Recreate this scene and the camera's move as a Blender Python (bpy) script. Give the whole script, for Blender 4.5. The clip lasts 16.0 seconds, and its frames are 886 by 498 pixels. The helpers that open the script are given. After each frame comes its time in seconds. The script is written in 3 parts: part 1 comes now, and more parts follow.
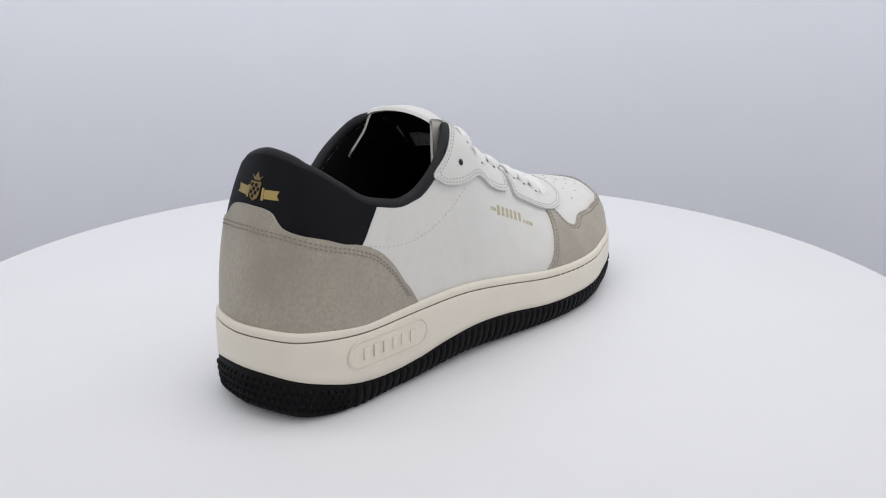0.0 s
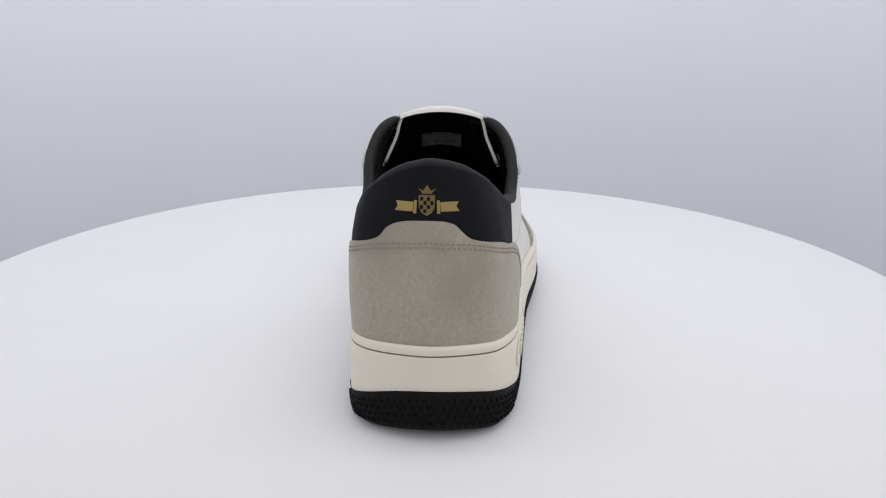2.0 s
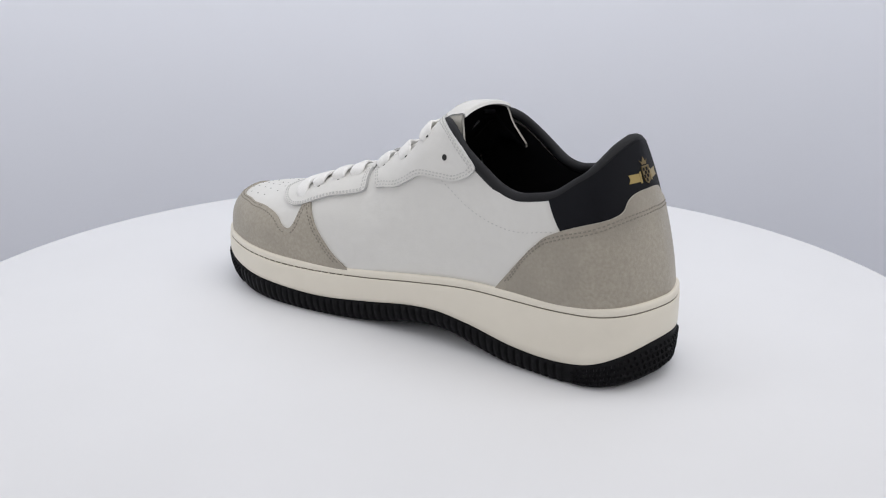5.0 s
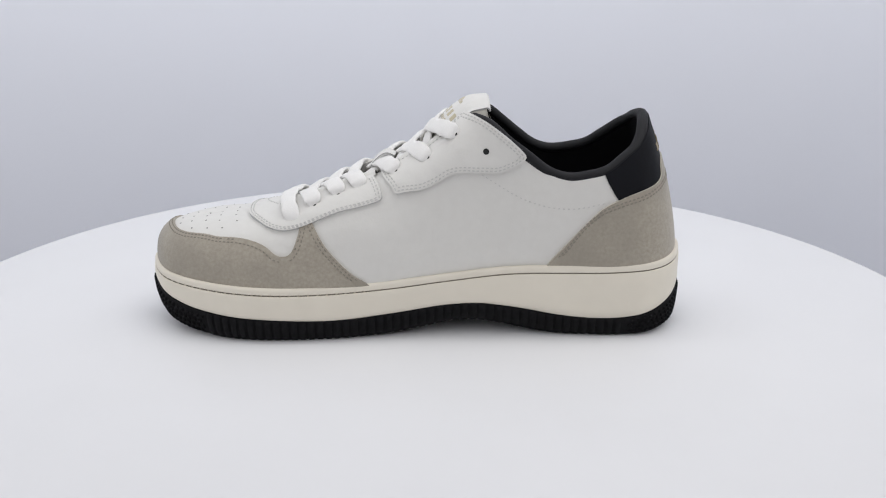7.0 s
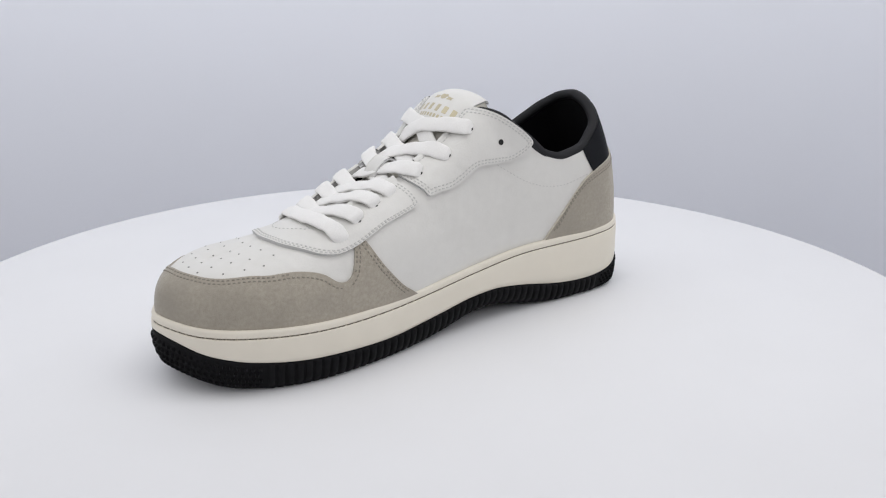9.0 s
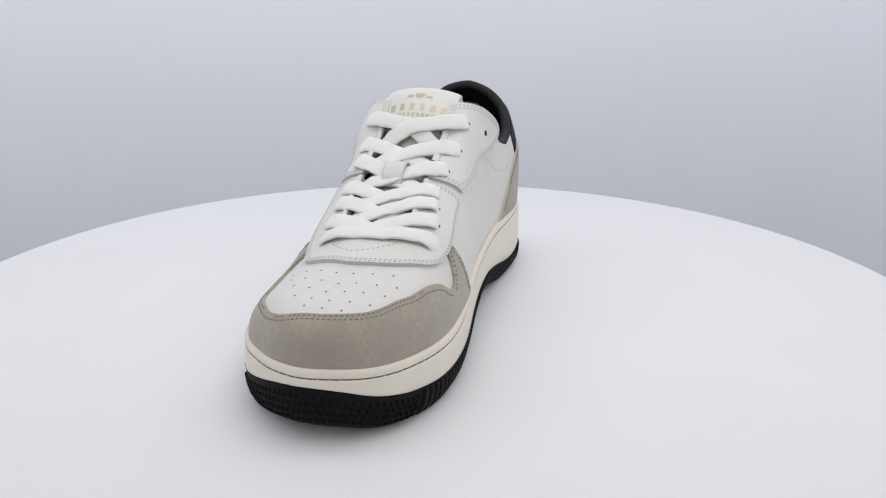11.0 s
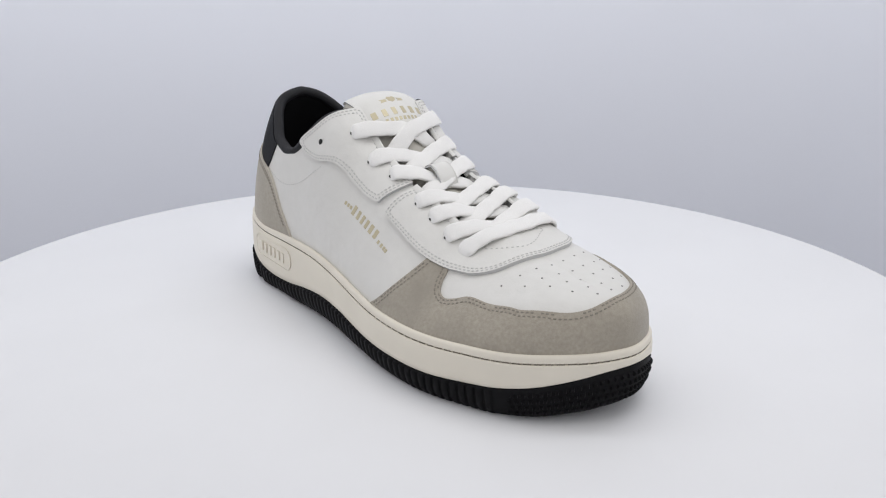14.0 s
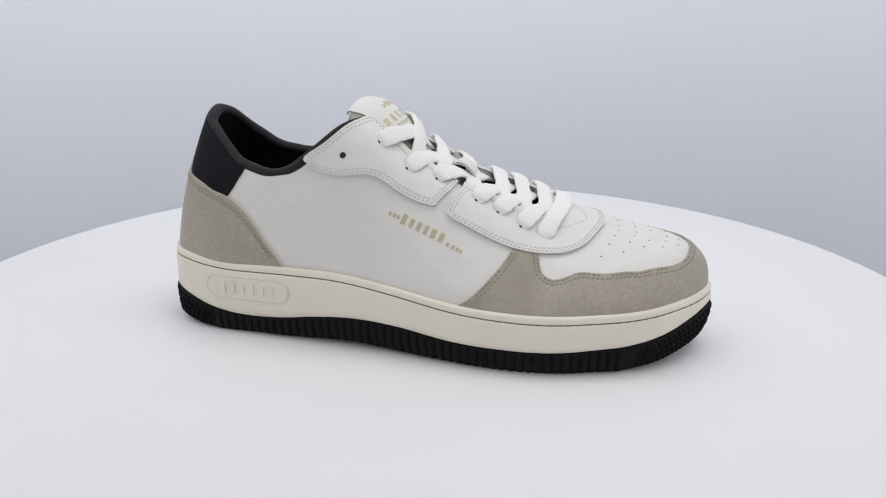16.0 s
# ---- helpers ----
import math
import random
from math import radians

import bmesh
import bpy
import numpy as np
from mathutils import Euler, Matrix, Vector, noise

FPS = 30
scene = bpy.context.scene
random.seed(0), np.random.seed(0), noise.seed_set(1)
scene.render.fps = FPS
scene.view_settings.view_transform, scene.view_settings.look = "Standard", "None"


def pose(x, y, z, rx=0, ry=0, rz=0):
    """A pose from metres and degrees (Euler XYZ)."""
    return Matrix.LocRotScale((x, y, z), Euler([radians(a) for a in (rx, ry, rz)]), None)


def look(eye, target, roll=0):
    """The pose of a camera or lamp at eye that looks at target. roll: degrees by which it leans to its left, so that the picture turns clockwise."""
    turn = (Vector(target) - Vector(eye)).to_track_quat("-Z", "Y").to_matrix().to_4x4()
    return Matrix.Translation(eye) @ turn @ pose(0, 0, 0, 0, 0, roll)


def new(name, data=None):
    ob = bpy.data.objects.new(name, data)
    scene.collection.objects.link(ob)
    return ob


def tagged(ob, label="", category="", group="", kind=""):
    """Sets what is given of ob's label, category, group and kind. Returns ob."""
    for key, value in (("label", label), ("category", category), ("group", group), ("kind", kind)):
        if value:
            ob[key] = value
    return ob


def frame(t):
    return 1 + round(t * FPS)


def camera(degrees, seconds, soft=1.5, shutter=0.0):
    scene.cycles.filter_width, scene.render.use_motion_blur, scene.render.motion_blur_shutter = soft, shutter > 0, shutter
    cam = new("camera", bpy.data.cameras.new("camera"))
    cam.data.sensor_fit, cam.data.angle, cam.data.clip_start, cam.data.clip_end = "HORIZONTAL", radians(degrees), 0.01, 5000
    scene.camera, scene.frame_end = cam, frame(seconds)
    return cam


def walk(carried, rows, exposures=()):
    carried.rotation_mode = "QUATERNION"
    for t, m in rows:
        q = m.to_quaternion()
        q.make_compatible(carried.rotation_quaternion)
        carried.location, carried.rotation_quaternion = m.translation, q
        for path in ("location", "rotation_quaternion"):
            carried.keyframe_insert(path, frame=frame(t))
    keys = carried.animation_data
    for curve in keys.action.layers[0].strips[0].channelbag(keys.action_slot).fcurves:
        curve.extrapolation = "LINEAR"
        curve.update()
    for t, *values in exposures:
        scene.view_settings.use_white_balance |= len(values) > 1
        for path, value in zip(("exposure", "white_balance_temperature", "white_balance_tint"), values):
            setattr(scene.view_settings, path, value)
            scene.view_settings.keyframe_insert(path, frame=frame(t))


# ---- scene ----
# Camera: stands still on its tripod before a slowly turning display table.
cam = camera(51.5, 16.0, soft=1.15)
EYE = Vector((0.0, -0.490, 0.2020))
AIM = Vector((0.017896, 0.949302, -0.313857))
STAND = look(EYE, EYE + AIM, 0.134)
walk(cam, [(0.0, STAND), (16.0, STAND)])

# Light: soft daylight-like studio, white room, plus a fill on the backdrop.
world = bpy.data.worlds.new("world")
scene.world = world
world.use_nodes = True
world.node_tree.nodes["Background"].inputs[0].default_value = (0.985, 0.98, 1.0, 1)
world.node_tree.nodes["Background"].inputs[1].default_value = 0.83


def area_lamp(name, eye, target, w, h, power, colour=(1, 1, 1)):
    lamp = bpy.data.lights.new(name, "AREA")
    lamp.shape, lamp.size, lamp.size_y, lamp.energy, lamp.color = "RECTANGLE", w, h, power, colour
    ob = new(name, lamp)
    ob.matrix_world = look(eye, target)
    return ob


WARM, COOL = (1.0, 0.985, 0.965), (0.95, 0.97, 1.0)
area_lamp("softbox_overhead", (0.34, -0.16, 1.12), (0.08, -0.02, 0), 0.9, 0.6, 1.75, WARM)
# unseen fill lamp, added to brighten the backdrop wall
area_lamp("backdrop_fill", (-0.24, 0.02, 0.62), (-0.24, 0.58, 0.10), 1.7, 0.12, 2.35, COOL)
area_lamp("softbox_side_a", (-0.95, -0.60, 0.75), (0, 0, 0.05), 0.5, 0.5, 0.05, WARM)
area_lamp("softbox_side_b", (0.95, -0.55, 0.75), (0, 0, 0.05), 0.5, 0.5, 0.5, WARM)
scene.view_settings.exposure = -0.08


# ---- materials ----
def material(name, base, rough=0.6, metal=0.0, second=None, scale=300.0, mix=0.5, bump=0.0, bump_scale=1500.0,
             blotch=0.0, blotch_scale=25.0, wave=0.0, sheen=0.0, coat=0.0, spec=0.5):
    m = bpy.data.materials.new(name)
    m.use_nodes = True
    nt = m.node_tree
    b = nt.nodes["Principled BSDF"]
    b.inputs["Roughness"].default_value, b.inputs["Metallic"].default_value = rough, metal
    b.inputs["Specular IOR Level"].default_value = spec
    if sheen:
        b.inputs["Sheen Weight"].default_value, b.inputs["Sheen Roughness"].default_value = sheen, 0.5
    if coat:
        b.inputs["Coat Weight"].default_value = coat
    co = nt.nodes.new("ShaderNodeTexCoord").outputs["Object"]

    def noise_at(s, detail):
        n = nt.nodes.new("ShaderNodeTexNoise")
        n.inputs["Scale"].default_value, n.inputs["Detail"].default_value = s, detail
        nt.links.new(co, n.inputs["Vector"])
        return n.outputs["Fac"]

    def blend(fac, a, c):
        x = nt.nodes.new("ShaderNodeMix")
        x.data_type = "RGBA"
        nt.links.new(fac, x.inputs["Factor"])
        for sock, val in ((x.inputs["A"], a), (x.inputs["B"], c)):
            if isinstance(val, tuple):
                sock.default_value = (*val, 1)
            else:
                nt.links.new(val, sock)
        return x.outputs["Result"]

    def ramp(fac, lo, hi):
        r = nt.nodes.new("ShaderNodeMapRange")
        r.inputs[1].default_value, r.inputs[2].default_value = lo, hi
        nt.links.new(fac, r.inputs[0])
        return r.outputs[0]

    second = second or tuple(c * 0.93 for c in base)
    col = blend(ramp(noise_at(scale, 4), 0.5 - mix / 2, 0.5 + mix / 2), base, second)
    if blotch:
        col = blend(ramp(noise_at(blotch_scale, 3), 0.42, 0.75), col, tuple(c * (1 - blotch) for c in base))
    nt.links.new(col, b.inputs["Base Color"])
    if bump:
        n = nt.nodes.new("ShaderNodeBump")
        n.inputs["Strength"].default_value, n.inputs["Distance"].default_value = bump, 0.0004
        nt.links.new(noise_at(bump_scale, 5), n.inputs["Height"])
        nt.links.new(n.outputs[0], b.inputs["Normal"])
        if wave:
            w = nt.nodes.new("ShaderNodeBump")
            w.inputs["Strength"].default_value, w.inputs["Distance"].default_value = wave, 0.004
            nt.links.new(noise_at(45, 2), w.inputs["Height"])
            nt.links.new(w.outputs[0], n.inputs["Normal"])
    return m


TAUPE_TEXTILE = material("taupe_tongue_leather", (0.50, 0.48, 0.43), 0.8, scale=500, bump=0.4, bump_scale=1500, blotch=0.08)
GREY_LABEL = material("grey_woven_label", (0.20, 0.20, 0.20), 0.8, scale=900, second=(0.12, 0.12, 0.12), mix=0.2)
GREY_LINING = material("grey_printed_lining", (0.34, 0.335, 0.32), 0.9, second=(0.12, 0.12, 0.115), scale=170, mix=0.12)
LEATHER = material("white_leather", (0.705, 0.695, 0.665), 0.48, second=(0.675, 0.665, 0.635), scale=220, wave=0.5, bump=0.25, bump_scale=900, blotch=0.04)
SUEDE = material("grey_suede", (0.415, 0.378, 0.315), 0.95, second=(0.32, 0.288, 0.236), scale=600, mix=0.5, bump=0.5, bump_scale=1600, blotch=0.30, blotch_scale=30, sheen=0.22)
SUEDE_EDGE = material("pale_suede_edge", (0.56, 0.52, 0.45), 0.95, scale=700)
BLACK_LEATHER = material("black_leather", (0.006, 0.0065, 0.009), 0.58, spec=0.12, scale=400, bump=0.3, bump_scale=1300)
COLLAR = material("charcoal_collar_textile", (0.0115, 0.0115, 0.0135), 0.6, spec=0.25, scale=900, bump=0.4, bump_scale=2200)
LINING = material("black_textile", (0.006, 0.006, 0.007), 0.95, spec=0.1, scale=1500, bump=0.6, bump_scale=2500)
CREAM = material("cream_rubber", (0.77, 0.72, 0.62), 0.5, scale=60, bump=0.08, bump_scale=700, blotch=0.05)
RUBBER = material("black_rubber", (0.006, 0.006, 0.007), 0.65, spec=0.12, scale=300, bump=0.2, bump_scale=1500)
LACE = material("white_cotton", (0.85, 0.84, 0.82), 0.9, second=(0.79, 0.78, 0.76), scale=1800, mix=0.4, bump=0.25, bump_scale=2600, blotch=0.06, blotch_scale=120, sheen=0.3)
# raw edge's own grey, darkened for the shadow line under the flaps
EDGE = material("cut_leather_edge_and_shadow", (0.55, 0.55, 0.545), 0.9, scale=600)
THREAD = material("pale_grey_thread", (0.56, 0.555, 0.54), 0.8, scale=900)
DARK_THREAD = material("taupe_thread", (0.25, 0.226, 0.192), 0.8, scale=900)
SEAM_AND_SHADE = material("dark_seam_and_shade", (0.17, 0.15, 0.12), 0.9, scale=800)
GOLD = material("gold_foil", (0.40, 0.30, 0.12), 0.35, metal=0.85, scale=900)
BRONZE = material("bronze_foil", (0.22, 0.16, 0.07), 0.4, metal=0.8, scale=900)
PALE_GOLD = material("pale_gold_foil", (0.54, 0.48, 0.33), 0.4, metal=0.35, scale=900)
PUNCHED = material("shaded_punched_leather", (0.16, 0.155, 0.145), 0.9)
HOLE_SHADE = material("painted_hole_shade", (0.02, 0.02, 0.02), 0.9)
TABLE = material("white_table_laminate", (0.78, 0.782, 0.796), 0.55, scale=14, second=(0.762, 0.764, 0.778), bump=0.02, bump_scale=300)
PAPER = material("white_backdrop_paint", (0.88, 0.90, 0.96), 0.9, scale=3, second=(0.86, 0.88, 0.94))
GREY_PAINT = material("grey_wall_paint", (0.72, 0.72, 0.73), 0.9, scale=4)
FLOOR = material("grey_studio_floor", (0.70, 0.70, 0.73), 0.7, scale=8)


# ---- building helpers ----
def mesh_of(name, verts, faces, mats, index=None, smooth=True):
    me = bpy.data.meshes.new(name)
    me.from_pydata([tuple(map(float, v)) for v in verts], [], [tuple(map(int, f)) for f in faces])
    for m in mats:
        me.materials.append(m)
    if index is not None:
        me.polygons.foreach_set("material_index", np.asarray(index, dtype=np.int32))
    me.polygons.foreach_set("use_smooth", np.full(len(me.polygons), smooth))
    me.update()
    return me


def child(name, me, parent, label=""):
    ob = new(name, me)
    ob.parent = parent
    return tagged(ob, label)


def spline(x, table):
    """Smooth value at x through the (x, value) pairs of the table."""
    t = np.asarray(table, float)
    xs, ys = t[:, 0], t[:, 1]
    m = np.gradient(ys, xs)
    x = np.clip(np.asarray(x, float), xs[0], xs[-1])
    i = np.clip(np.searchsorted(xs, x) - 1, 0, len(xs) - 2)
    h = xs[i + 1] - xs[i]
    s = (x - xs[i]) / h
    return ((2 * s**3 - 3 * s**2 + 1) * ys[i] + (s**3 - 2 * s**2 + s) * h * m[i]
            + (3 * s**2 - 2 * s**3) * ys[i + 1] + (s**3 - s**2) * h * m[i + 1])


def rounded(points, n=12, closed=True):
    """A Catmull-Rom curve through the points."""
    p = np.asarray(points, float)
    k = len(p)
    out = []
    for i in range(k if closed else k - 1):
        if closed:
            a, b, c, d = p[i - 1], p[i], p[(i + 1) % k], p[(i + 2) % k]
        else:
            a, b, c, d = p[max(i - 1, 0)], p[i], p[i + 1], p[min(i + 2, k - 1)]
        for s in np.arange(n) / n:
            out.append(0.5 * (2 * b + (c - a) * s + (2 * a - 5 * b + 4 * c - d) * s * s + (3 * b - a - 3 * c + d) * s**3))
    if not closed:
        out.append(p[-1])
    return np.array(out)


def even(curve, n, closed=True):
    """The curve again, with n points at even steps."""
    c = np.vstack([curve, curve[:1]]) if closed else curve
    s = np.r_[0, np.cumsum(np.linalg.norm(np.diff(c, axis=0), axis=1))]
    t = np.linspace(0, s[-1], n + 1)[:-1] if closed else np.linspace(0, s[-1], n)
    return np.stack([np.interp(t, s, c[:, k]) for k in range(c.shape[1])], 1)


# ---- the shoe's form, in millimetres: x to the toe, y to the inner side, z up ----
SOLE_OUTER = [(-147, 0), (-144.5, -14), (-138, -27.2), (-125, -34.5), (-108, -38.5), (-85, -40.5), (-55, -42.8), (-20, -46.4), (10, -51), (38, -54.8),
              (60, -55.6), (78, -53.4), (95, -48.2), (112, -42.2), (127, -33), (138.5, -21), (146.8, -9)]
SOLE_INNER = [(150.8, 3.5), (148, 15.6), (140, 29.6), (128.2, 39), (112, 45.8), (95, 49.8), (75, 50.6), (48, 48), (10, 42), (-20, 39), (-55, 37.8), (-85, 39),
              (-108, 38.4), (-125, 36), (-136.3, 28.4), (-143.4, 16)]
NU = 560
RING = even(rounded(SOLE_OUTER + SOLE_INNER), NU)
TAN = np.roll(RING, -1, 0) - np.roll(RING, 1, 0)
TAN /= np.linalg.norm(TAN, axis=1)[:, None]
OUT = np.stack([TAN[:, 1], -TAN[:, 0]], 1)
if (OUT * RING).sum() < 0:
    OUT = -OUT
LIP_OUTER = [(-152, 44.5), (-130, 42.3), (-105, 40.3), (-70, 40.8), (-38, 40.7), (-7, 37.2), (24, 32.9), (53, 31.5), (80, 31.4), (107, 32.2), (120, 33.0), (132, 34.1), (142, 34.8), (152, 36.3)]
LIP_INNER = [(-152, 44.5), (-130, 42), (-108, 40.7), (-78, 40.3), (-48, 39.2), (-18, 35.8), (12, 32.4), (41, 30.8), (71, 30.5), (100, 31.5), (118, 32.5), (133, 33.6), (143, 34.7), (152, 36.3)]
FOOT_OUTER = [(-152, 26), (-148, 24.4), (-136, 20), (-125, 16.6), (-112, 13.2), (-99, 11.5), (-72, 12.2), (-52, 15.2), (-32, 17.2), (-6, 16.6), (25, 13.2), (53, 12.6), (82, 13), (98, 14.1), (113, 15.7), (129, 19.2), (140, 23.2), (146, 26), (152, 28.5)]
FOOT_INNER = [(-152, 26), (-146, 23.6), (-137, 18.5), (-126, 13.8), (-110, 11), (-98, 10.8), (-79, 12.2), (-49, 17), (-33, 18.8), (-18, 18.3), (12, 14.4), (42, 11.8), (77, 12.8), (107, 15), (126, 18), (140, 22.4), (146, 25.6), (152, 28.5)]
GROUND_LINE = [(-152, 6), (-140, 2.8), (-126, 0.8), (-112, 0.2), (-95, 0), (-75, 0), (-35, 2.0), (5, 0.6), (30, 0), (95, 0), (115, 0.4), (130, 1.8), (142, 4.6), (152, 8)]
RIDGE = [(-60, 124), (-40, 122), (-30, 119.5), (-25, 116.5), (-20, 112.5), (-10, 103), (-6, 99.8), (3, 96.3), (11, 92.5), (21, 87), (31, 83), (43, 79), (55, 74.5), (65, 70.5), (80, 66), (97, 62), (113, 59), (122, 57)]


# how full the forefoot's sides are, low down
ARCH_OUTER = [(-152, 0.6), (-30, 0.6), (-18, 0.78), (-6, 0.98), (3, 1.08), (12, 1.18), (25, 1.3), (45, 1.4), (70, 1.48), (90, 1.25), (105, 1.1), (125, 0.8), (152, 0.7)]
ARCH_INNER = [(-152, 0.42), (-20, 0.42), (-6, 0.5), (11, 0.66), (31, 0.66), (43, 0.62), (55, 0.62), (70, 0.7), (100, 0.68), (152, 0.68)]


# the same towards the ridge, where the sides round over
CROWN_OUTER = [(-152, 0.55), (-20, 0.55), (-6, 0.65), (3, 0.75), (21, 0.8), (45, 1.08), (70, 1.38), (100, 1.15), (125, 0.8), (152, 0.7)]
CROWN_INNER = [(-152, 0.42), (-20, 0.42), (-6, 0.45), (11, 0.58), (31, 0.6), (43, 0.56), (55, 0.54), (70, 0.62), (100, 0.66), (152, 0.68)]


# the heel cup: lean and narrowing towards the collar, and how far it bulges
HEEL = (0.515, 1.42, 0.44, 0.68, 0.85, 0.14, -1.0, 2.2, 1.0)


def smooth_step(a, b, x):
    s = np.clip((x - a) / (b - a), 0, 1)
    return s * s * (3 - 2 * s)


def sided(p, outer, inner):
    """A height along the sole, from the tables of its outer and inner side."""
    return np.where(p[..., 1] < 0, spline(p[..., 0], outer), spline(p[..., 0], inner))


def arch(v, low, crown):
    """How far in and up the forefoot's side has come at v."""
    k = low + (crown - low) * smooth_step(0.2, 0.85, v)
    c, s = np.cos(v * np.pi / 2), np.sin(v * np.pi / 2)
    return 1 - np.maximum(c, 1e-9)**k, np.maximum(s, 1e-9)**k


def upper_form(base, v):
    """Points on the shoe's upper: base is an outline (n, 2), v runs from the sole (0) to the top (1)."""
    xb, yb = base[:, :1], base[:, 1:]
    v = v[None, :]
    zb = sided(base, LIP_OUTER, LIP_INNER)[:, None] - 1.5
    # forefoot: arches from the sole to the ridge of the instep
    xr = np.where(xb > 80, 80 + (xb - 80) * 0.58, xb)
    yr = 3.5 * smooth_step(15, 60, xb)
    zr = spline(xr, RIDGE)
    front = smooth_step(20, 4, np.abs(yb)) * (xb > 100)
    low = np.where(yb < 0, spline(xb, ARCH_OUTER), spline(xb, ARCH_INNER))
    crown = np.where(yb < 0, spline(xb, CROWN_OUTER), spline(xb, CROWN_INNER))
    h, g = arch(v, low + (0.7 - low) * front, crown + (0.7 - crown) * front)
    fx, fy, fz = xb + (xr - xb) * h, yb + (yr - yb) * h, zb + (zr - zb) * g
    # heel and quarters: walls that lean in towards the collar
    xt = np.where(xb < -95, -95 + (xb + 95) * HEEL[0], xb)
    rear = smooth_step(-72, -112, xb)
    wx = xb + (xt - xb) * v**HEEL[1]
    wy = yb * (1 - (np.where(yb < 0, 0.14 + 0.2 * v**5 * (1 - rear), -0.09) + np.where(yb < 0, HEEL[2], HEEL[3]) * rear) * v**(2.2 + HEEL[4] * rear))
    bulge = np.sin(np.pi * np.clip(v * (1.6 - 0.45 * rear), 0, 1)**(1 - HEEL[5] * rear)) * (1.2 + HEEL[6] * rear) + HEEL[8] * rear
    wy, wz = wy + np.sign(yb) * bulge * np.abs(yb) / 40 + HEEL[7] * rear * np.minimum(v * 2, 1), zb + (126 - zb) * v + 0 * xb
    w = smooth_step(-12, -55, xb)
    return np.stack([fx + (wx - fx) * w, fy + (wy - fy) * w, fz + (wz - fz) * w], -1)


NV = 90
INSET = 3.2 + 0.8 * smooth_step(-100, -140, RING[:, :1]) - np.where(RING[:, 1:] > 0, 1.4, 0) * np.exp(-((RING[:, :1] - 30) / 30)**2)
UPPER = upper_form(RING - OUT * INSET, np.linspace(0, 1, NV))
UPPER[..., 1] += 1e-6
# ---- the place ----
BOX = [(0, 1, 2, 3), (4, 7, 6, 5), (0, 4, 5, 1), (1, 5, 6, 2), (2, 6, 7, 3), (3, 7, 4, 0)]


def curved_wall(name, plan, low, high, thick, label):
    """A wall that follows a plan curve; the inner face is towards the table."""
    plan = np.asarray(plan, float)
    t = np.gradient(plan, axis=0)
    n = np.stack([-t[:, 1], t[:, 0]], 1)
    n /= np.linalg.norm(n, axis=1)[:, None]
    k = len(plan)
    rim = [np.c_[plan, np.full(k, low)], np.c_[plan, np.full(k, high)], np.c_[plan + n * thick, np.full(k, high)], np.c_[plan + n * thick, np.full(k, low)]]
    faces = [(a * k + i, a * k + i + 1, (a + 1) % 4 * k + i + 1, (a + 1) % 4 * k + i) for a in range(4) for i in range(k - 1)] + [(0, k, 2 * k, 3 * k), (k - 1, 4 * k - 1, 3 * k - 1, 2 * k - 1)]
    return tagged(new(name, mesh_of(name, np.vstack(rim), faces, [PAPER])), label, "wall", kind="structure")


PLAN = [(-1.90, 0.16), (-0.95, 0.40), (-0.30, 0.53), (0.10, 0.575), (0.34, 0.59), (0.445, 0.575), (0.53, 0.525), (0.66, 0.455), (0.95, 0.270), (1.30, 0.05)]
curved_wall("wall_back", even(rounded(PLAN, 8, False), 90, False), -0.75, 1.50, 0.02, "plain pale blue-white studio backdrop wall curving behind the table")
# unseen wall added behind the camera; closes the room and cuts front light
tagged(new("front_light_block", mesh_of("front_light_block", [(x, y, z) for z in (-0.75, 1.7) for x, y in ((-2.6, -2.62), (2.6, -2.62), (2.6, -2.6), (-2.6, -2.6))], BOX, [GREY_PAINT], smooth=False)), "unseen pale grey wall added behind the camera to cut front light", "wall", kind="structure")
# floor out of view, kept pale so it reflects light onto the lower backdrop
tagged(new("floor", mesh_of("floor", [(-3, -3, -0.75), (3, -3, -0.75), (3, 3, -0.75), (-3, 3, -0.75)], [(0, 1, 2, 3)], [FLOOR])), "pale grey studio floor under the table, unseen, bounces light up the backdrop", "floor", kind="structure")


def turntable():
    n, r = 256, 0.3031
    prof = [(0.0, -0.022), (r - 0.004, -0.022), (r - 0.001, -0.020), (r, -0.017), (r, -0.003), (r - 0.0008, -0.0012), (r - 0.003, 0.0), (0.0, 0.0)]
    verts, faces = [], []
    for pr, pz in prof:
        for i in range(n):
            a = 2 * math.pi * i / n
            verts.append((pr * math.cos(a), pr * math.sin(a), pz))
    for k in range(len(prof) - 1):
        for i in range(n):
            j = (i + 1) % n
            faces.append((k * n + i, k * n + j, (k + 1) * n + j, (k + 1) * n + i))
    base = tagged(new("turntable"), "round white display turntable with a smooth top", "turntable")
    top = [f for f in faces if f[0] >= 5 * n or f[2] < 3 * n]
    child("tabletop", mesh_of("tabletop", verts, top, [TABLE]), base)
    child("edge_band", mesh_of("edge_band", verts, [f for f in faces if f not in set(top)], [TABLE]), base)
    verts, faces = [], []
    for k, (pr, pz) in enumerate(((0.03, -0.022), (0.03, -0.725), (0.2, -0.735), (0.2, -0.75))):
        verts += [(pr * math.cos(2 * math.pi * i / 32), pr * math.sin(2 * math.pi * i / 32), pz) for i in range(32)]
    for k in range(3):
        faces += [(k * 32 + i, k * 32 + (i + 1) % 32, (k + 1) * 32 + (i + 1) % 32, (k + 1) * 32 + i) for i in range(32)]
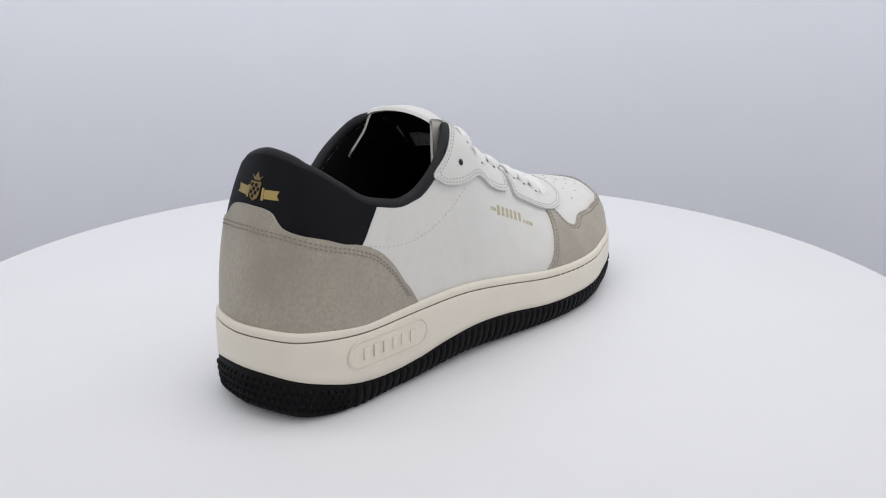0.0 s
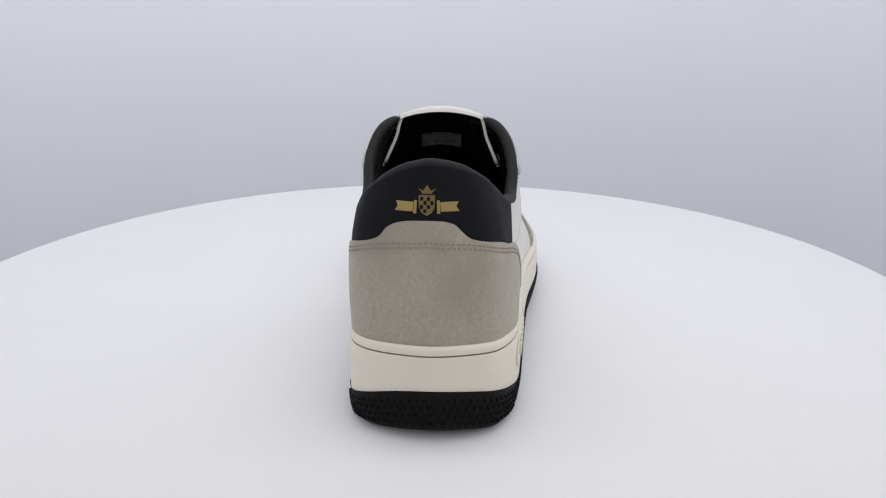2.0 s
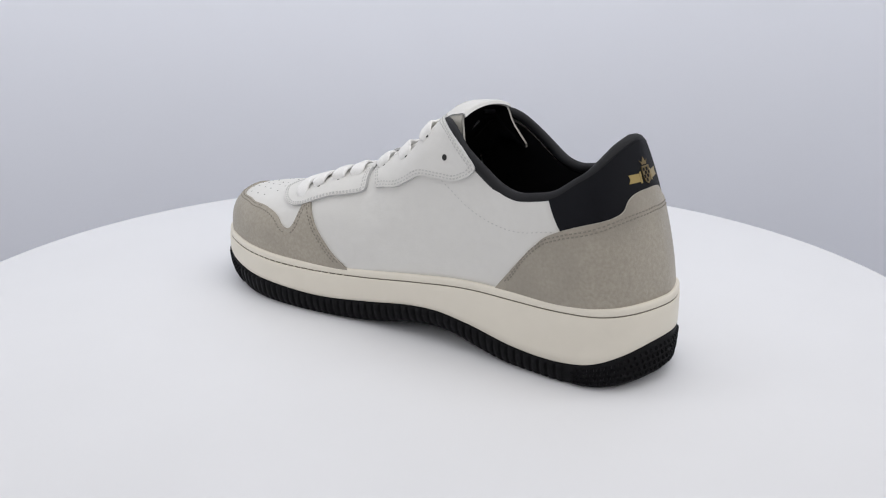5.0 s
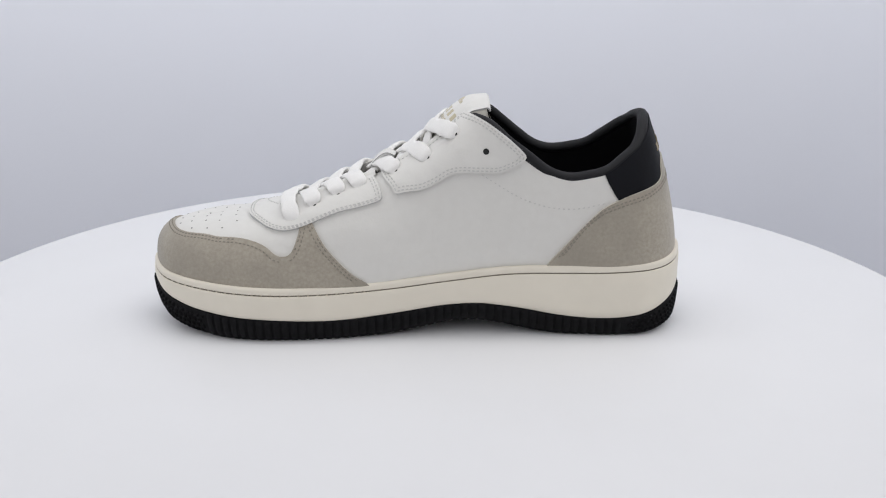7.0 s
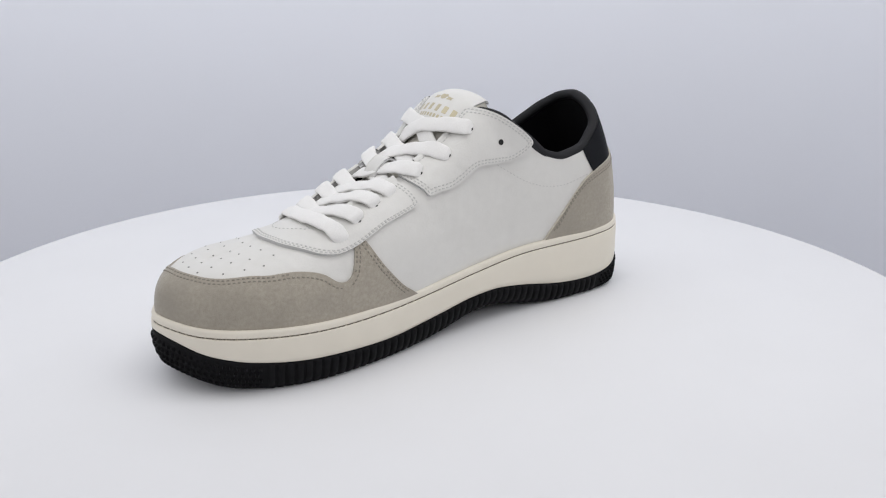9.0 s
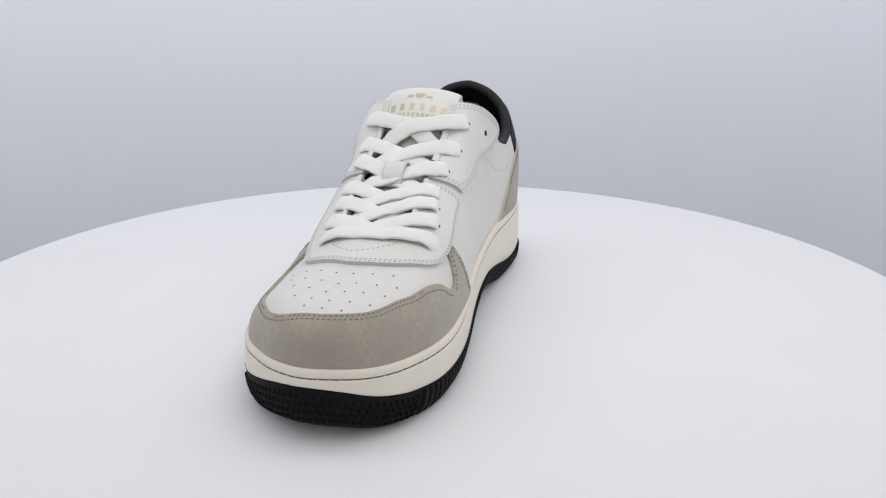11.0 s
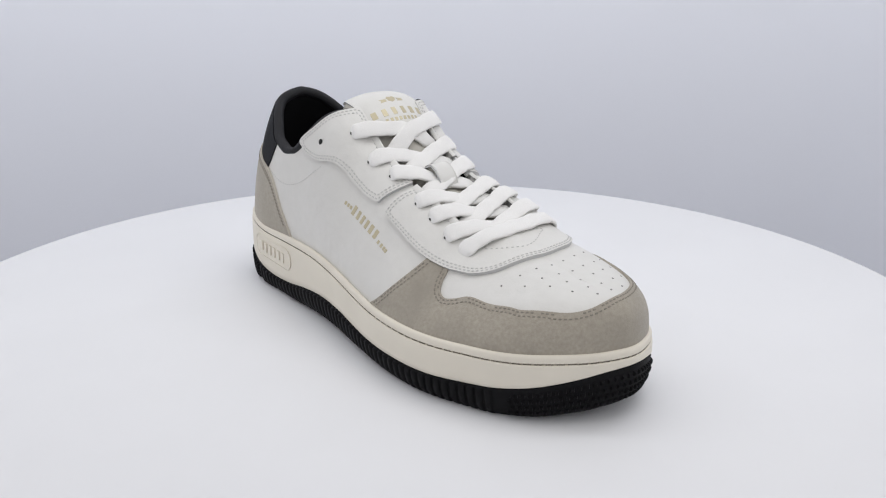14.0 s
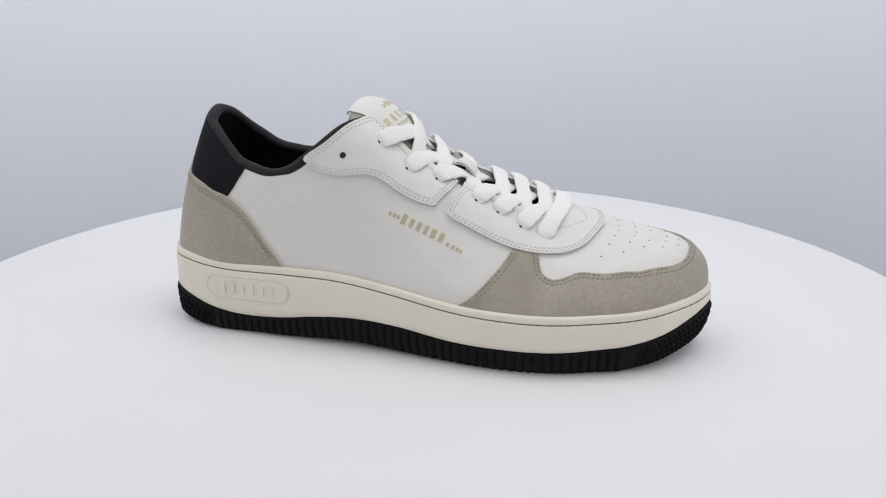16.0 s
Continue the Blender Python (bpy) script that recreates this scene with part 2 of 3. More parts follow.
    child("pedestal", mesh_of("pedestal", verts, faces, [TABLE]), base)
    return base


table = turntable()

# ---- the shoe ----
shoe = tagged(new("sneaker"), "white leather low-top sneaker with taupe suede panels on turntable", "shoe")
MM = 0.001


def grid_faces(nu, nv, closed=True):
    i = np.arange(nu if closed else nu - 1)[:, None]
    j = np.arange(nv - 1)[None, :]
    i2 = (i + 1) % nu
    return np.stack([i * nv + j, i2 * nv + j, i2 * nv + j + 1, i * nv + j + 1], -1).reshape(-1, 4)


def sole_sweep(profile):
    """Sweeps a profile of (inset, height) round the sole."""
    ins, zz = profile()
    return np.stack([RING[:, 0, None] - OUT[:, :1] * ins, RING[:, 1, None] - OUT[:, 1:] * ins, zz], -1)


LIP, FOOT = sided(RING, LIP_OUTER, LIP_INNER)[:, None], sided(RING, FOOT_OUTER, FOOT_INNER)[:, None]
LOW = spline(RING[:, 0], GROUND_LINE)[:, None]
LOW = LOW + np.where(RING[:, 1:] > 0, 4.8, 0) * np.exp(-((RING[:, :1] + 24) / 32)**2)


def stack(rows):
    o = np.ones_like(LIP)
    return np.hstack([o * a for a, _ in rows]), np.hstack([z for _, z in rows])


def midsole_profile():
    return stack([(9, LIP - 3), (3.2, LIP - 0.6), (2.4, LIP), (1.5, LIP - 0.1), (0.8, LIP - 0.7), (0.5, LIP - 1.6), (0.5, LIP - 3.3), (0.55, LIP - 3.6), (0.7, LIP - 3.75), (0.8, LIP - 3.78), (4.4, LIP - 3.8), (4.4, LIP - 4.4), (0.5, LIP - 4.42), (0.35, LIP - 4.45),
                  (0.2, LIP - 4.6), (0.1, LIP - 5.0), (0, LIP - 5 - (LIP - FOOT - 5) * 0.25), (0, LIP - 5 - (LIP - FOOT - 5) * 0.5), (-0.1, LIP - 5 - (LIP - FOOT - 5) * 0.8), (0, FOOT + 0.5), (0.4, FOOT + 0.1), (9, FOOT - 0.3)])


TUCK = 2.2 * smooth_step(85, 135, RING[:, :1]) - 1.4 * smooth_step(-85, -120, RING[:, :1])
TUCK = TUCK + np.where(RING[:, 1:] < 0, 1.4, 0.5) * smooth_step(125, 80, np.abs(RING[:, :1]))
TUCK = TUCK + np.where(RING[:, 1:] > 0, 3.5, 0) * np.exp(-((RING[:, :1] + 32) / 26)**2)


def outsole_profile():
    h = FOOT - LOW
    ins, zz = stack([(9, FOOT - 0.3), (0.4, FOOT - 0.1), (0.1, FOOT - 0.7), (0.5, LOW + h * 0.6), (1.3, LOW + h * 0.3), (2.6, LOW + h * 0.1), (4.2, LOW), (12, LOW)])
    return ins + TUCK * np.array([0, 0, 0, 0.1, 0.4, 0.8, 1.1, 1.1]), zz


for nm, prof, mat in (("midsole", midsole_profile, CREAM), ("outsole", outsole_profile, RUBBER)):
    P = sole_sweep(prof)
    nv = P.shape[1]
    f = list(map(tuple, grid_faces(NU, nv)))
    if nm == "outsole":
        f.append(tuple(i * nv + nv - 1 for i in range(NU)))
    made = child(nm, mesh_of(nm, P.reshape(-1, 3) * MM, f, [mat]), shoe, "cream rubber midsole with a grooved lip" if nm == "midsole" else "black rubber outsole with ribbed sidewall")
    if nm == "outsole":
        outsole = made
    else:
        midsole = made


# dark strip in the midsole's groove: stitched seam and groove shade in one colour
verts, faces = [], []
for i in range(0, NU, 4):
    for a, b in [(i + j, i + j + 1) for j in range(3 if RING[i, 0] > 30 else 4)]:
        k = len(verts)
        for j in (a, b):
            j %= NU
            for ins, dz in ((0.75, -3.76), (2.0, -3.76), (2.0, -4.43), (0.75, -4.43)):
                p = RING[j] - OUT[j] * ins
                verts.append((p[0], p[1], LIP[j, 0] + dz))
        faces += [(k, k + 4, k + 7, k + 3), (k, k + 1, k + 5, k + 4), (k + 3, k + 7, k + 6, k + 2)]
tagged(child("welt_seam_shade", mesh_of("welt_seam_shade", np.array(verts) * MM, faces, [SEAM_AND_SHADE], smooth=False), midsole, "dark brown strip for the seam and the groove's shade"), kind="stuff")


# ---- the upper: one form, from which each panel is cut ----
PU, PV = np.roll(UPPER, -1, 0) - np.roll(UPPER, 1, 0), np.gradient(UPPER, axis=1)
NORM = np.cross(PU, PV)
NORM[:, -1] = NORM[:, -2]
NORM[:, -1, 1] = 0.0
NORM /= np.maximum(np.linalg.norm(NORM, axis=2, keepdims=True), 1e-9)
if (NORM[:, 10] * (UPPER[:, 10] * (0, 1, 0))).sum() < 0:
    NORM = -NORM
FLAT, FLATN = UPPER.reshape(-1, 3), NORM.reshape(-1, 3)
XX, YY, ZZ = UPPER[..., 0], UPPER[..., 1], UPPER[..., 2]
ARC = np.r_[0, np.cumsum(np.linalg.norm(np.diff(RING, axis=0), axis=1))]
ROUND = ARC[-1] + np.linalg.norm(RING[0] - RING[-1])
SS = np.where(ARC < ROUND / 2, ARC, ARC - ROUND)[:, None] + 0 * ZZ      # way round from the heel, outer side positive
OUTER = SS > 0
WW = np.where(OUTER, -1, 1) * (NV - 1 - np.arange(NV))[None, :]          # way down from the ridge
Q = grid_faces(NU, NV)
TRI = np.vstack([Q[:, [0, 1, 2]], Q[:, [0, 2, 3]]])


def cut(d, lift):
    """The part of the form where d > 0, raised by lift: points, triangles and the cut edges."""
    d = d.reshape(-1)
    pos = FLAT + FLATN * lift
    inside = d[TRI] > 0
    n = inside.sum(1)
    tris = [tuple(t) for t in TRI[n == 3]]
    extra, seen, edges = [], {}, []

    def mid(a, b):
        key = (min(a, b), max(a, b))
        if key not in seen:
            f = d[a] / (d[a] - d[b])
            seen[key] = len(pos) + len(extra)
            extra.append((pos[a] + (pos[b] - pos[a]) * f, FLATN[a] + (FLATN[b] - FLATN[a]) * f))
        return seen[key]

    for t, m, k in zip(TRI[(n > 0) & (n < 3)], inside[(n > 0) & (n < 3)], n[(n > 0) & (n < 3)]):
        r = int(np.argmax(m)) if k == 1 else int(np.argmin(m))
        a, b, c = t[r], t[(r + 1) % 3], t[(r + 2) % 3]
        p, q = mid(a, b), mid(a, c)
        if k == 1:
            tris.append((a, p, q))
            edges.append((p, q))
        else:
            tris += [(p, b, c), (p, c, q)]
            edges.append((q, p))
    allp = np.vstack([pos, [e[0] for e in extra]]) if extra else pos
    alln = np.vstack([FLATN, [e[1] for e in extra]]) if extra else FLATN
    return allp, alln, tris, edges


def panel(name, d, lift, mats, label="", parent=None, skirt=True, depth=1.0):
    p, nn, tris, edges = cut(d, lift)
    used = np.unique(np.array(tris).reshape(-1))
    back = -np.ones(len(p), int)
    back[used] = np.arange(len(used))
    verts, faces, idx = list(p[used]), [tuple(back[list(t)]) for t in tris], [0] * len(tris)
    if skirt:
        low = {}
        for a, b in edges:
            for k in (a, b):
                if k not in low:
                    low[k] = (len(verts), len(verts) + 1)
                    verts += [p[k], p[k] - nn[k] * (lift + depth)]
            faces.append((low[a][0], low[b][0], low[b][1], low[a][1]))
            idx.append(len(mats) - 1)
    return child(name, mesh_of(name, np.array(verts) * MM, faces, mats, idx), parent or shoe, label)


def chains(d, lift):
    """The line d = 0 on the form, as lists of points and normals."""
    p, nn, _, edges = cut(d, lift)
    nxt = {}
    for a, b in edges:
        nxt.setdefault(a, []).append(b)
        nxt.setdefault(b, []).append(a)
    out, todo = [], set(nxt)
    while todo:
        ends = [k for k in todo if len(nxt[k]) == 1]
        k = min(ends) if ends else min(todo)
        line = [k]
        todo.discard(k)
        while True:
            step = [j for j in nxt[line[-1]] if j in todo]
            if not step:
                break
            line.append(step[0])
            todo.discard(step[0])
        if len(line) > 3:
            out.append((p[line], nn[line]))
    return out


def stitches(name, d, lift, mat, step=2.3, length=1.55, width=0.75, keep=None, parent=None):
    verts, faces = [], []
    for line, nn in chains(d, lift):
        s = np.r_[0, np.cumsum(np.linalg.norm(np.diff(line, axis=0), axis=1))]
        for t in np.arange(0.6, s[-1] - 0.6, step):
            at = lambda q: np.array([np.interp(q, s, line[:, k]) for k in range(3)])
            c, e = at(t), at(t + 0.4)
            if keep is not None and not keep(c):
                continue
            n = np.array([np.interp(t, s, nn[:, k]) for k in range(3)])
            n /= np.linalg.norm(n)
            a = (e - c) / max(np.linalg.norm(e - c), 1e-9)
            b = np.cross(n, a)
            k = len(verts)
            for h, f in ((-0.25, 1.0), (0.26, 0.7)):
                for x, y in ((-1, -1), (1, -1), (1, 1), (-1, 1)):
                    verts.append(c + a * x * f * length / 2 + b * y * f * width / 2 + n * h)
            faces += [tuple(k + j for j in q) for q in BOX]
    if verts:
        return tagged(child(name, mesh_of(name, np.array(verts) * MM, faces, [mat], smooth=False), parent or shoe), kind="stuff")


def signed(poly, a, b, smooth=5):
    """Distance to a closed outline, positive inside it."""
    pts = rounded(poly, smooth)
    best = np.full(a.shape, 1e9)
    ins = np.zeros(a.shape, bool)
    for (x0, y0), (x1, y1) in zip(pts, np.roll(pts, -1, 0)):
        ex, ey = x1 - x0, y1 - y0
        t = np.clip(((a - x0) * ex + (b - y0) * ey) / max(ex * ex + ey * ey, 1e-9), 0, 1)
        best = np.minimum(best, (a - x0 - t * ex)**2 + (b - y0 - t * ey)**2)
        if y0 != y1:
            ins ^= ((y0 > b) != (y1 > b)) & (a < (x1 - x0) * (b - y0) / (y1 - y0) + x0)
    return np.where(ins, 1, -1) * np.sqrt(best)


TOP_OUTER = [(0, 115.8), (10, 115.3), (20, 113.9), (30, 111.9), (45, 107.4), (60, 100.4), (71, 94.2), (81, 91), (95, 89), (107, 92.9), (114, 98), (124, 106.5), (133, 114), (141, 117), (150, 117.5), (160, 130)]
TOP_INNER = [(0, 115.8), (10, 114.6), (20, 112.5), (30, 108.9), (42, 103.4), (55, 97.8), (68, 91.0), (79, 88.2), (92, 86.8), (104, 91.1), (113, 98.3), (124, 106.5), (133, 114), (141, 117), (150, 117), (160, 130)]


def top_line(s):
    return np.where(s >= 0, spline(np.abs(s), TOP_OUTER), spline(np.abs(s), TOP_INNER))


RIDGE_Y = 3.5 * smooth_step(15, 60, XX)
D_TOP = np.where(np.abs(SS) < 158, top_line(SS) - ZZ, 40.0)
THROAT = np.where(np.abs(SS) < 130, 40.0, np.hypot(np.maximum(XX - 50, 0), YY - RIDGE_Y) - 17.5)
D_BODY = np.minimum(D_TOP, THROAT)

panel("quarter", np.minimum(np.minimum(D_BODY, 60.5 - XX), np.where(OUTER, 9, -9.0)), 0, [LEATHER], "smooth white leather outer quarter")
panel("quarter", np.minimum(np.minimum(D_BODY, 60.5 - XX), np.where(OUTER, -9, 9.0)), 0, [LEATHER], "smooth white leather inner quarter")
vamp = panel("vamp", np.minimum(D_BODY, XX - 60), 0, [LEATHER], "perforated white leather vamp")

# suede toe cap, with the white window of the vamp left open
WINDOW = [(45, -20), (60, -24), (64, -30.6), (65.3, -34.8), (67.6, -38), (72.5, -39.2), (78, -37.6), (85, -34.4), (97, -33), (107, -30.6), (115, -28.6), (126, -22), (133, -14.3), (136.8, -5.5),
          (136.8, 7.6), (131.5, 20.5), (124, 28), (112, 33.5), (104, 37), (91, 40.2), (80.5, 43), (74.6, 45.2), (69.4, 45.7), (65.4, 45.2), (62.8, 43.4), (60.8, 39.6), (60, 30), (45, 20)]
CAP_BACK = [(25, 22), (30, 24.5), (36, 33), (45, 41.8), (52, 47.5), (58, 51.3), (62, 53.5), (80, 62)]
D_WINDOW = signed(WINDOW, XX, YY)
D_BACK = (XX - spline(ZZ, CAP_BACK)) * 0.78
D_CAP = np.minimum(-D_WINDOW, D_BACK)
D_CAP = np.where((XX > 20) & (WW != 0), D_CAP, -5)
D_CAP = np.where((np.abs(YY - RIDGE_Y) < 20) & (XX < 70), -5, D_CAP)


def off_edge(d):
    """Distance over the form from the line d = 0 beside the toe cap, negative outside it."""
    line = np.vstack([p for p, _ in chains(d, 0.0)])
    line = line[(line[:, 0] > 22) & (line[:, 2] > 30)]
    near = (XX > 10).reshape(-1)
    out = np.full(FLAT.shape[0], 99.0)
    pts = FLAT[near]
    best = np.full(len(pts), 1e9)
    for c in line[::2]:
        best = np.minimum(best, ((pts - c)**2).sum(1))
    out[near] = np.sqrt(best)
    return np.where(d > 0, out.reshape(d.shape), -out.reshape(d.shape))


def on_cap(c):
    k = np.argmin(((FLAT - c)**2).sum(1))
    return c[2] > 34 and D_CAP.reshape(-1)[k] > 0.7


cap = panel("toe_cap", D_CAP, 1.1, [SUEDE, SUEDE], "taupe suede toe cap with double stitching")
for k in (1.1, 2.8):
    for edge in (-D_WINDOW, D_BACK):
        stitches("stitching", off_edge(edge) - k, 1.1, DARK_THREAD, keep=on_cap, parent=cap)

# eyestays: a front piece round the throat, a rear flap on each side
FRONT_STAY = [(25.5, -8), (21, -24.1), (17.6, -39.4), (18.6, -42.6), (27.8, -43.4), (40.7, -45.3), (49.5, -45.9), (59.5, -45), (69.3, -42.5), (77.7, -39.5), (86.2, -31.9), (91.2, -17.5), (93.5, -2),
              (92.5, 9), (90.8, 17), (87, 25.9), (79, 39.8), (70.9, 47.6), (60.3, 50.5), (52.9, 49.7), (40.3, 47), (29.9, 47.1), (21, 47.4), (18.4, 45.3), (20.5, 31.6), (24.8, 10)]
D_FRONT = np.minimum(signed(FRONT_STAY, XX, WW.astype(float)), THROAT)
D_FRONT = np.where(np.abs(SS) < 150, -5, D_FRONT)
stay = panel("front_eyestay", D_FRONT, 1.9, [LEATHER, EDGE], "white leather front eyestay with pale cut edge")
for k in (1.2, 2.7):
    stitches("stitching", D_FRONT - k, 1.9, THREAD, parent=stay, keep=lambda c: abs(c[1] - 3) > 21 or c[0] > 72)
CRESCENT = [(70.5, -14), (78, -8), (83.5, -1), (84, 4), (81.5, 10), (77, 17), (74.2, 21), (73.5, 12), (73.2, 3), (71.5, -5)]
stitches("stitching", np.where((XX > 70) & (np.abs(SS) > 150), signed(CRESCENT, XX, YY), -5), 1.9, THREAD, step=2.5, length=1.3, width=0.5, parent=stay)
FLAP_OUTER = [(-55.6, 99.8), (-52, 96), (-47, 93.4), (-36, 91.9), (-23.3, 93), (-15.5, 89.8), (-7.6, 84.2), (1.3, 79.8), (8.5, 77.8), (11.4, 77.6), (13.2, 80.2), (21, 90), (14, 106), (-10, 118), (-22.4, 119), (-29, 118), (-35.8, 115), (-44.8, 107.7)]
FLAP_INNER = [(-56.4, 99.3), (-54, 96), (-50.2, 93.4), (-42.6, 90.2), (-32.7, 89.9), (-20, 89.6), (-11.2, 84.6), (-3.5, 80.9), (5.5, 79.2), (9.5, 78.1), (11.6, 78.5), (13.5, 81.4), (21, 90), (14, 106), (-10, 118), (-22.2, 118.5), (-29.9, 118),
              (-37.4, 115.3), (-45, 110.2), (-52.3, 104.2)]
flaps = []
for poly, mask, side in ((FLAP_OUTER, OUTER, "outer"), (FLAP_INNER, ~OUTER, "inner")):
    d = np.where(mask & (np.abs(SS) > 95) & (np.abs(SS) < 225), np.minimum(signed(poly, XX, ZZ), THROAT), -5)
    fl = panel("rear_eyestay", d, 1.9, [LEATHER, EDGE], f"white leather {side} eyestay flap with pale cut edge")
    for k in (1.2, 2.7):
        stitches("stitching", d - k, 1.9, THREAD, parent=fl)
    flaps.append(fl)

# heel: black collar panel, suede counter over its foot
COUNTER = [(0, 94.2), (8, 93.9), (14, 92.4), (17.5, 89.2), (22, 86.2), (32, 84), (45, 81.3), (56, 78), (65, 76.3), (73, 73.3), (79, 69), (85, 61.9), (90, 54.3), (94, 49.5), (99.5, 41), (101, 36), (60, 33), (0, 33),
           (-60, 33), (-101, 36), (-100, 41), (-93, 49.5), (-86, 57.8), (-77.5, 67), (-72, 72), (-61, 76.9), (-48, 80.7), (-32, 83.8), (-24, 86.4), (-20.5, 90.2), (-16, 92.6), (-9, 93.9)]
D_COUNTER = signed(COUNTER, SS, ZZ)
BLACK = [(0, 140), (40, 125), (78.5, 96), (79, 91.5), (65, 74), (50, 66), (0, 70), (-50, 66), (-61, 74), (-71, 88.5), (-71, 94), (-40, 125)]
D_BLACK = np.minimum(signed(BLACK, SS, ZZ, 3), D_TOP)
heel_panel = panel("heel_panel", D_BLACK, 0.7, [BLACK_LEATHER], "smooth black leather heel panel")
counter = panel("heel_counter", D_COUNTER, 1.5, [SUEDE, SUEDE_EDGE], "taupe suede heel counter with a raised tab")
COUNTER_SEAM = [(0, 85.6), (26, 83.2), (45, 78.6), (65, 73.4), (73, 70.2), (79, 65.3), (85, 58.3), (90, 51), (94, 46), (110, 30)]
for row in (0.0, 1.7):
    stitches("stitching", ZZ - spline(np.abs(SS), COUNTER_SEAM) + row, 1.5, DARK_THREAD, keep=lambda c: c[2] > 45 and c[0] < -72, parent=counter)
SEAM = [(60, 76), (72, 74.4), (85, 71.7), (101, 72.2), (117, 77.6), (129, 84.7), (138, 90.5), (145, 97)]
for sgn in (-1, 1):
    stitches("stitching", ZZ - spline(np.abs(SS), SEAM), 0.0, THREAD, step=2.6, length=1.2, width=0.4, keep=lambda c: -102 < c[0] < -33 and c[1] * sgn > 0)


# collar roll, lining and insole
def tube(path, radius, mat, name, parent, label="", sides=12, squash=1.0, up=(0, 0, 1)):
    path = np.asarray(path, float)
    t = np.gradient(path, axis=0)
    t /= np.linalg.norm(t, axis=1)[:, None]
    a = np.cross(t, np.broadcast_to(np.asarray(up, float), t.shape))
    a /= np.linalg.norm(a, axis=1)[:, None]
    b = np.cross(a, t)
    r = np.broadcast_to(np.asarray(radius, float), (len(path),))
    ang = np.linspace(0, 2 * np.pi, sides, endpoint=False)
    P = path[:, None] + r[:, None, None] * (np.cos(ang)[None, :, None] * a[:, None] * squash + np.sin(ang)[None, :, None] * b[:, None])
    n = len(path)
    f = []
    for i in range(n - 1):
        for j in range(sides):
            k = (j + 1) % sides
            f.append((i * sides + j, i * sides + k, (i + 1) * sides + k, (i + 1) * sides + j))
    f += [tuple(range(sides)), tuple((n - 1) * sides + j for j in reversed(range(sides)))]
    return child(name, mesh_of(name, P.reshape(-1, 3) * MM, f, [mat]), parent, label)


def at_height(i, z):
    """Point and normal of the form at outline step i and height z."""
    col, nc = UPPER[i % NU], NORM[i % NU]
    v = np.interp(z, col[:, 2], np.arange(NV))
    return (np.array([np.interp(v, np.arange(NV), col[:, k]) for k in range(3)]), np.array([np.interp(v, np.arange(NV), nc[:, k]) for k in range(3)]))


roll = []
for i in range(-170, 171):
    s = SS[i % NU, 0]
    if abs(s) > 146:
        continue
    p, n = at_height(i, float(top_line(np.array(s))))
    roll.append(p - n * (2.9 - 1.4 * smooth_step(98, 114, abs(s))) + np.array([0, 0, 0.6 + 0.3 * smooth_step(98, 114, abs(s))]))
roll = np.array(roll)
for _ in range(3):
    roll[1:-1] = (roll[:-2] + 2 * roll[1:-1] + roll[2:]) / 4
ends = np.minimum(np.arange(len(roll)), np.arange(len(roll))[::-1])
tube(roll, 1.0 + 1.7 * np.clip(ends / 4, 0, 1) + 0.4 * np.clip((ends - 20) / 25, 0, 1), COLLAR, "collar", shoe, "padded charcoal textile collar edge")
panel("lining", np.where((XX < -8) & (np.abs(SS) < 157), D_BODY - 1.0, -5), -5.2, [LINING], "black textile lining", skirt=False)
inner = RING - OUT * 8.5
panel("lining", np.where((XX >= -10) & (XX < 120), THROAT - 1.5, -5), -2.4, [LINING], "black textile lining", skirt=False)
keep = inner[:, 0] < 110
ring = inner[keep]
child("insole", mesh_of("insole", np.c_[ring, spline(ring[:, 0], [(-152, 50), (-60, 47), (30, 38), (110, 36)])] * MM, [tuple(range(len(ring)))], [LINING]), shoe, "black textile insole")


# ---- tongue, laces and small parts ----
def form_top(x, y):
    """Height and normal of the forefoot form over the plan point (x, y)."""
    def z_at(x, y):
        yr = float(3.5 * smooth_step(15, 60, x))
        side = OUTER[:, 0] if y < yr else ~OUTER[:, 0]
        base = (RING - OUT * 3.2)[side]
        j = np.argsort(base[:, 0])
        yb = np.interp(x, base[j, 0], base[j, 1])
        zb = float(spline(x, LIP_OUTER if y < yr else LIP_INNER)) - 1.5
        low, crown = (float(spline(x, tab)) for tab in ((ARCH_OUTER, CROWN_OUTER) if y < yr else (ARCH_INNER, CROWN_INNER)))
        h, g = arch(np.linspace(0, 1, 80), low, crown)
        return zb + (float(spline(x, RIDGE)) - zb) * float(np.interp((y - yb) / (yr - yb), h, g))
    z = z_at(x, y)
    n = np.array([-(z_at(x + 1, y) - z_at(x - 1, y)) / 2, -(z_at(x, y + 1) - z_at(x, y - 1)) / 2, 1.0])
    return z, n / np.linalg.norm(n)


def sheet(front, thick, mats, name, parent, label="", closed=False):
    """A bent sheet of even thickness from a grid of points; mats: front, back, rim."""
    nu, nv = front.shape[:2]
    a, b = np.gradient(front, axis=0), np.gradient(front, axis=1)
    n = np.cross(a, b)
    n /= np.linalg.norm(n, axis=2, keepdims=True)
    if n[nu // 2, nv // 2, 2] < 0:
        n = -n
    back = front - n * thick
    f = [tuple(q) for q in grid_faces(nu, nv, False)]
    k = nu * nv
    idx = [0] * len(f)
    f += [tuple(k + i for i in reversed(q)) for q in f]
    idx += [1] * (len(f) - len(idx))
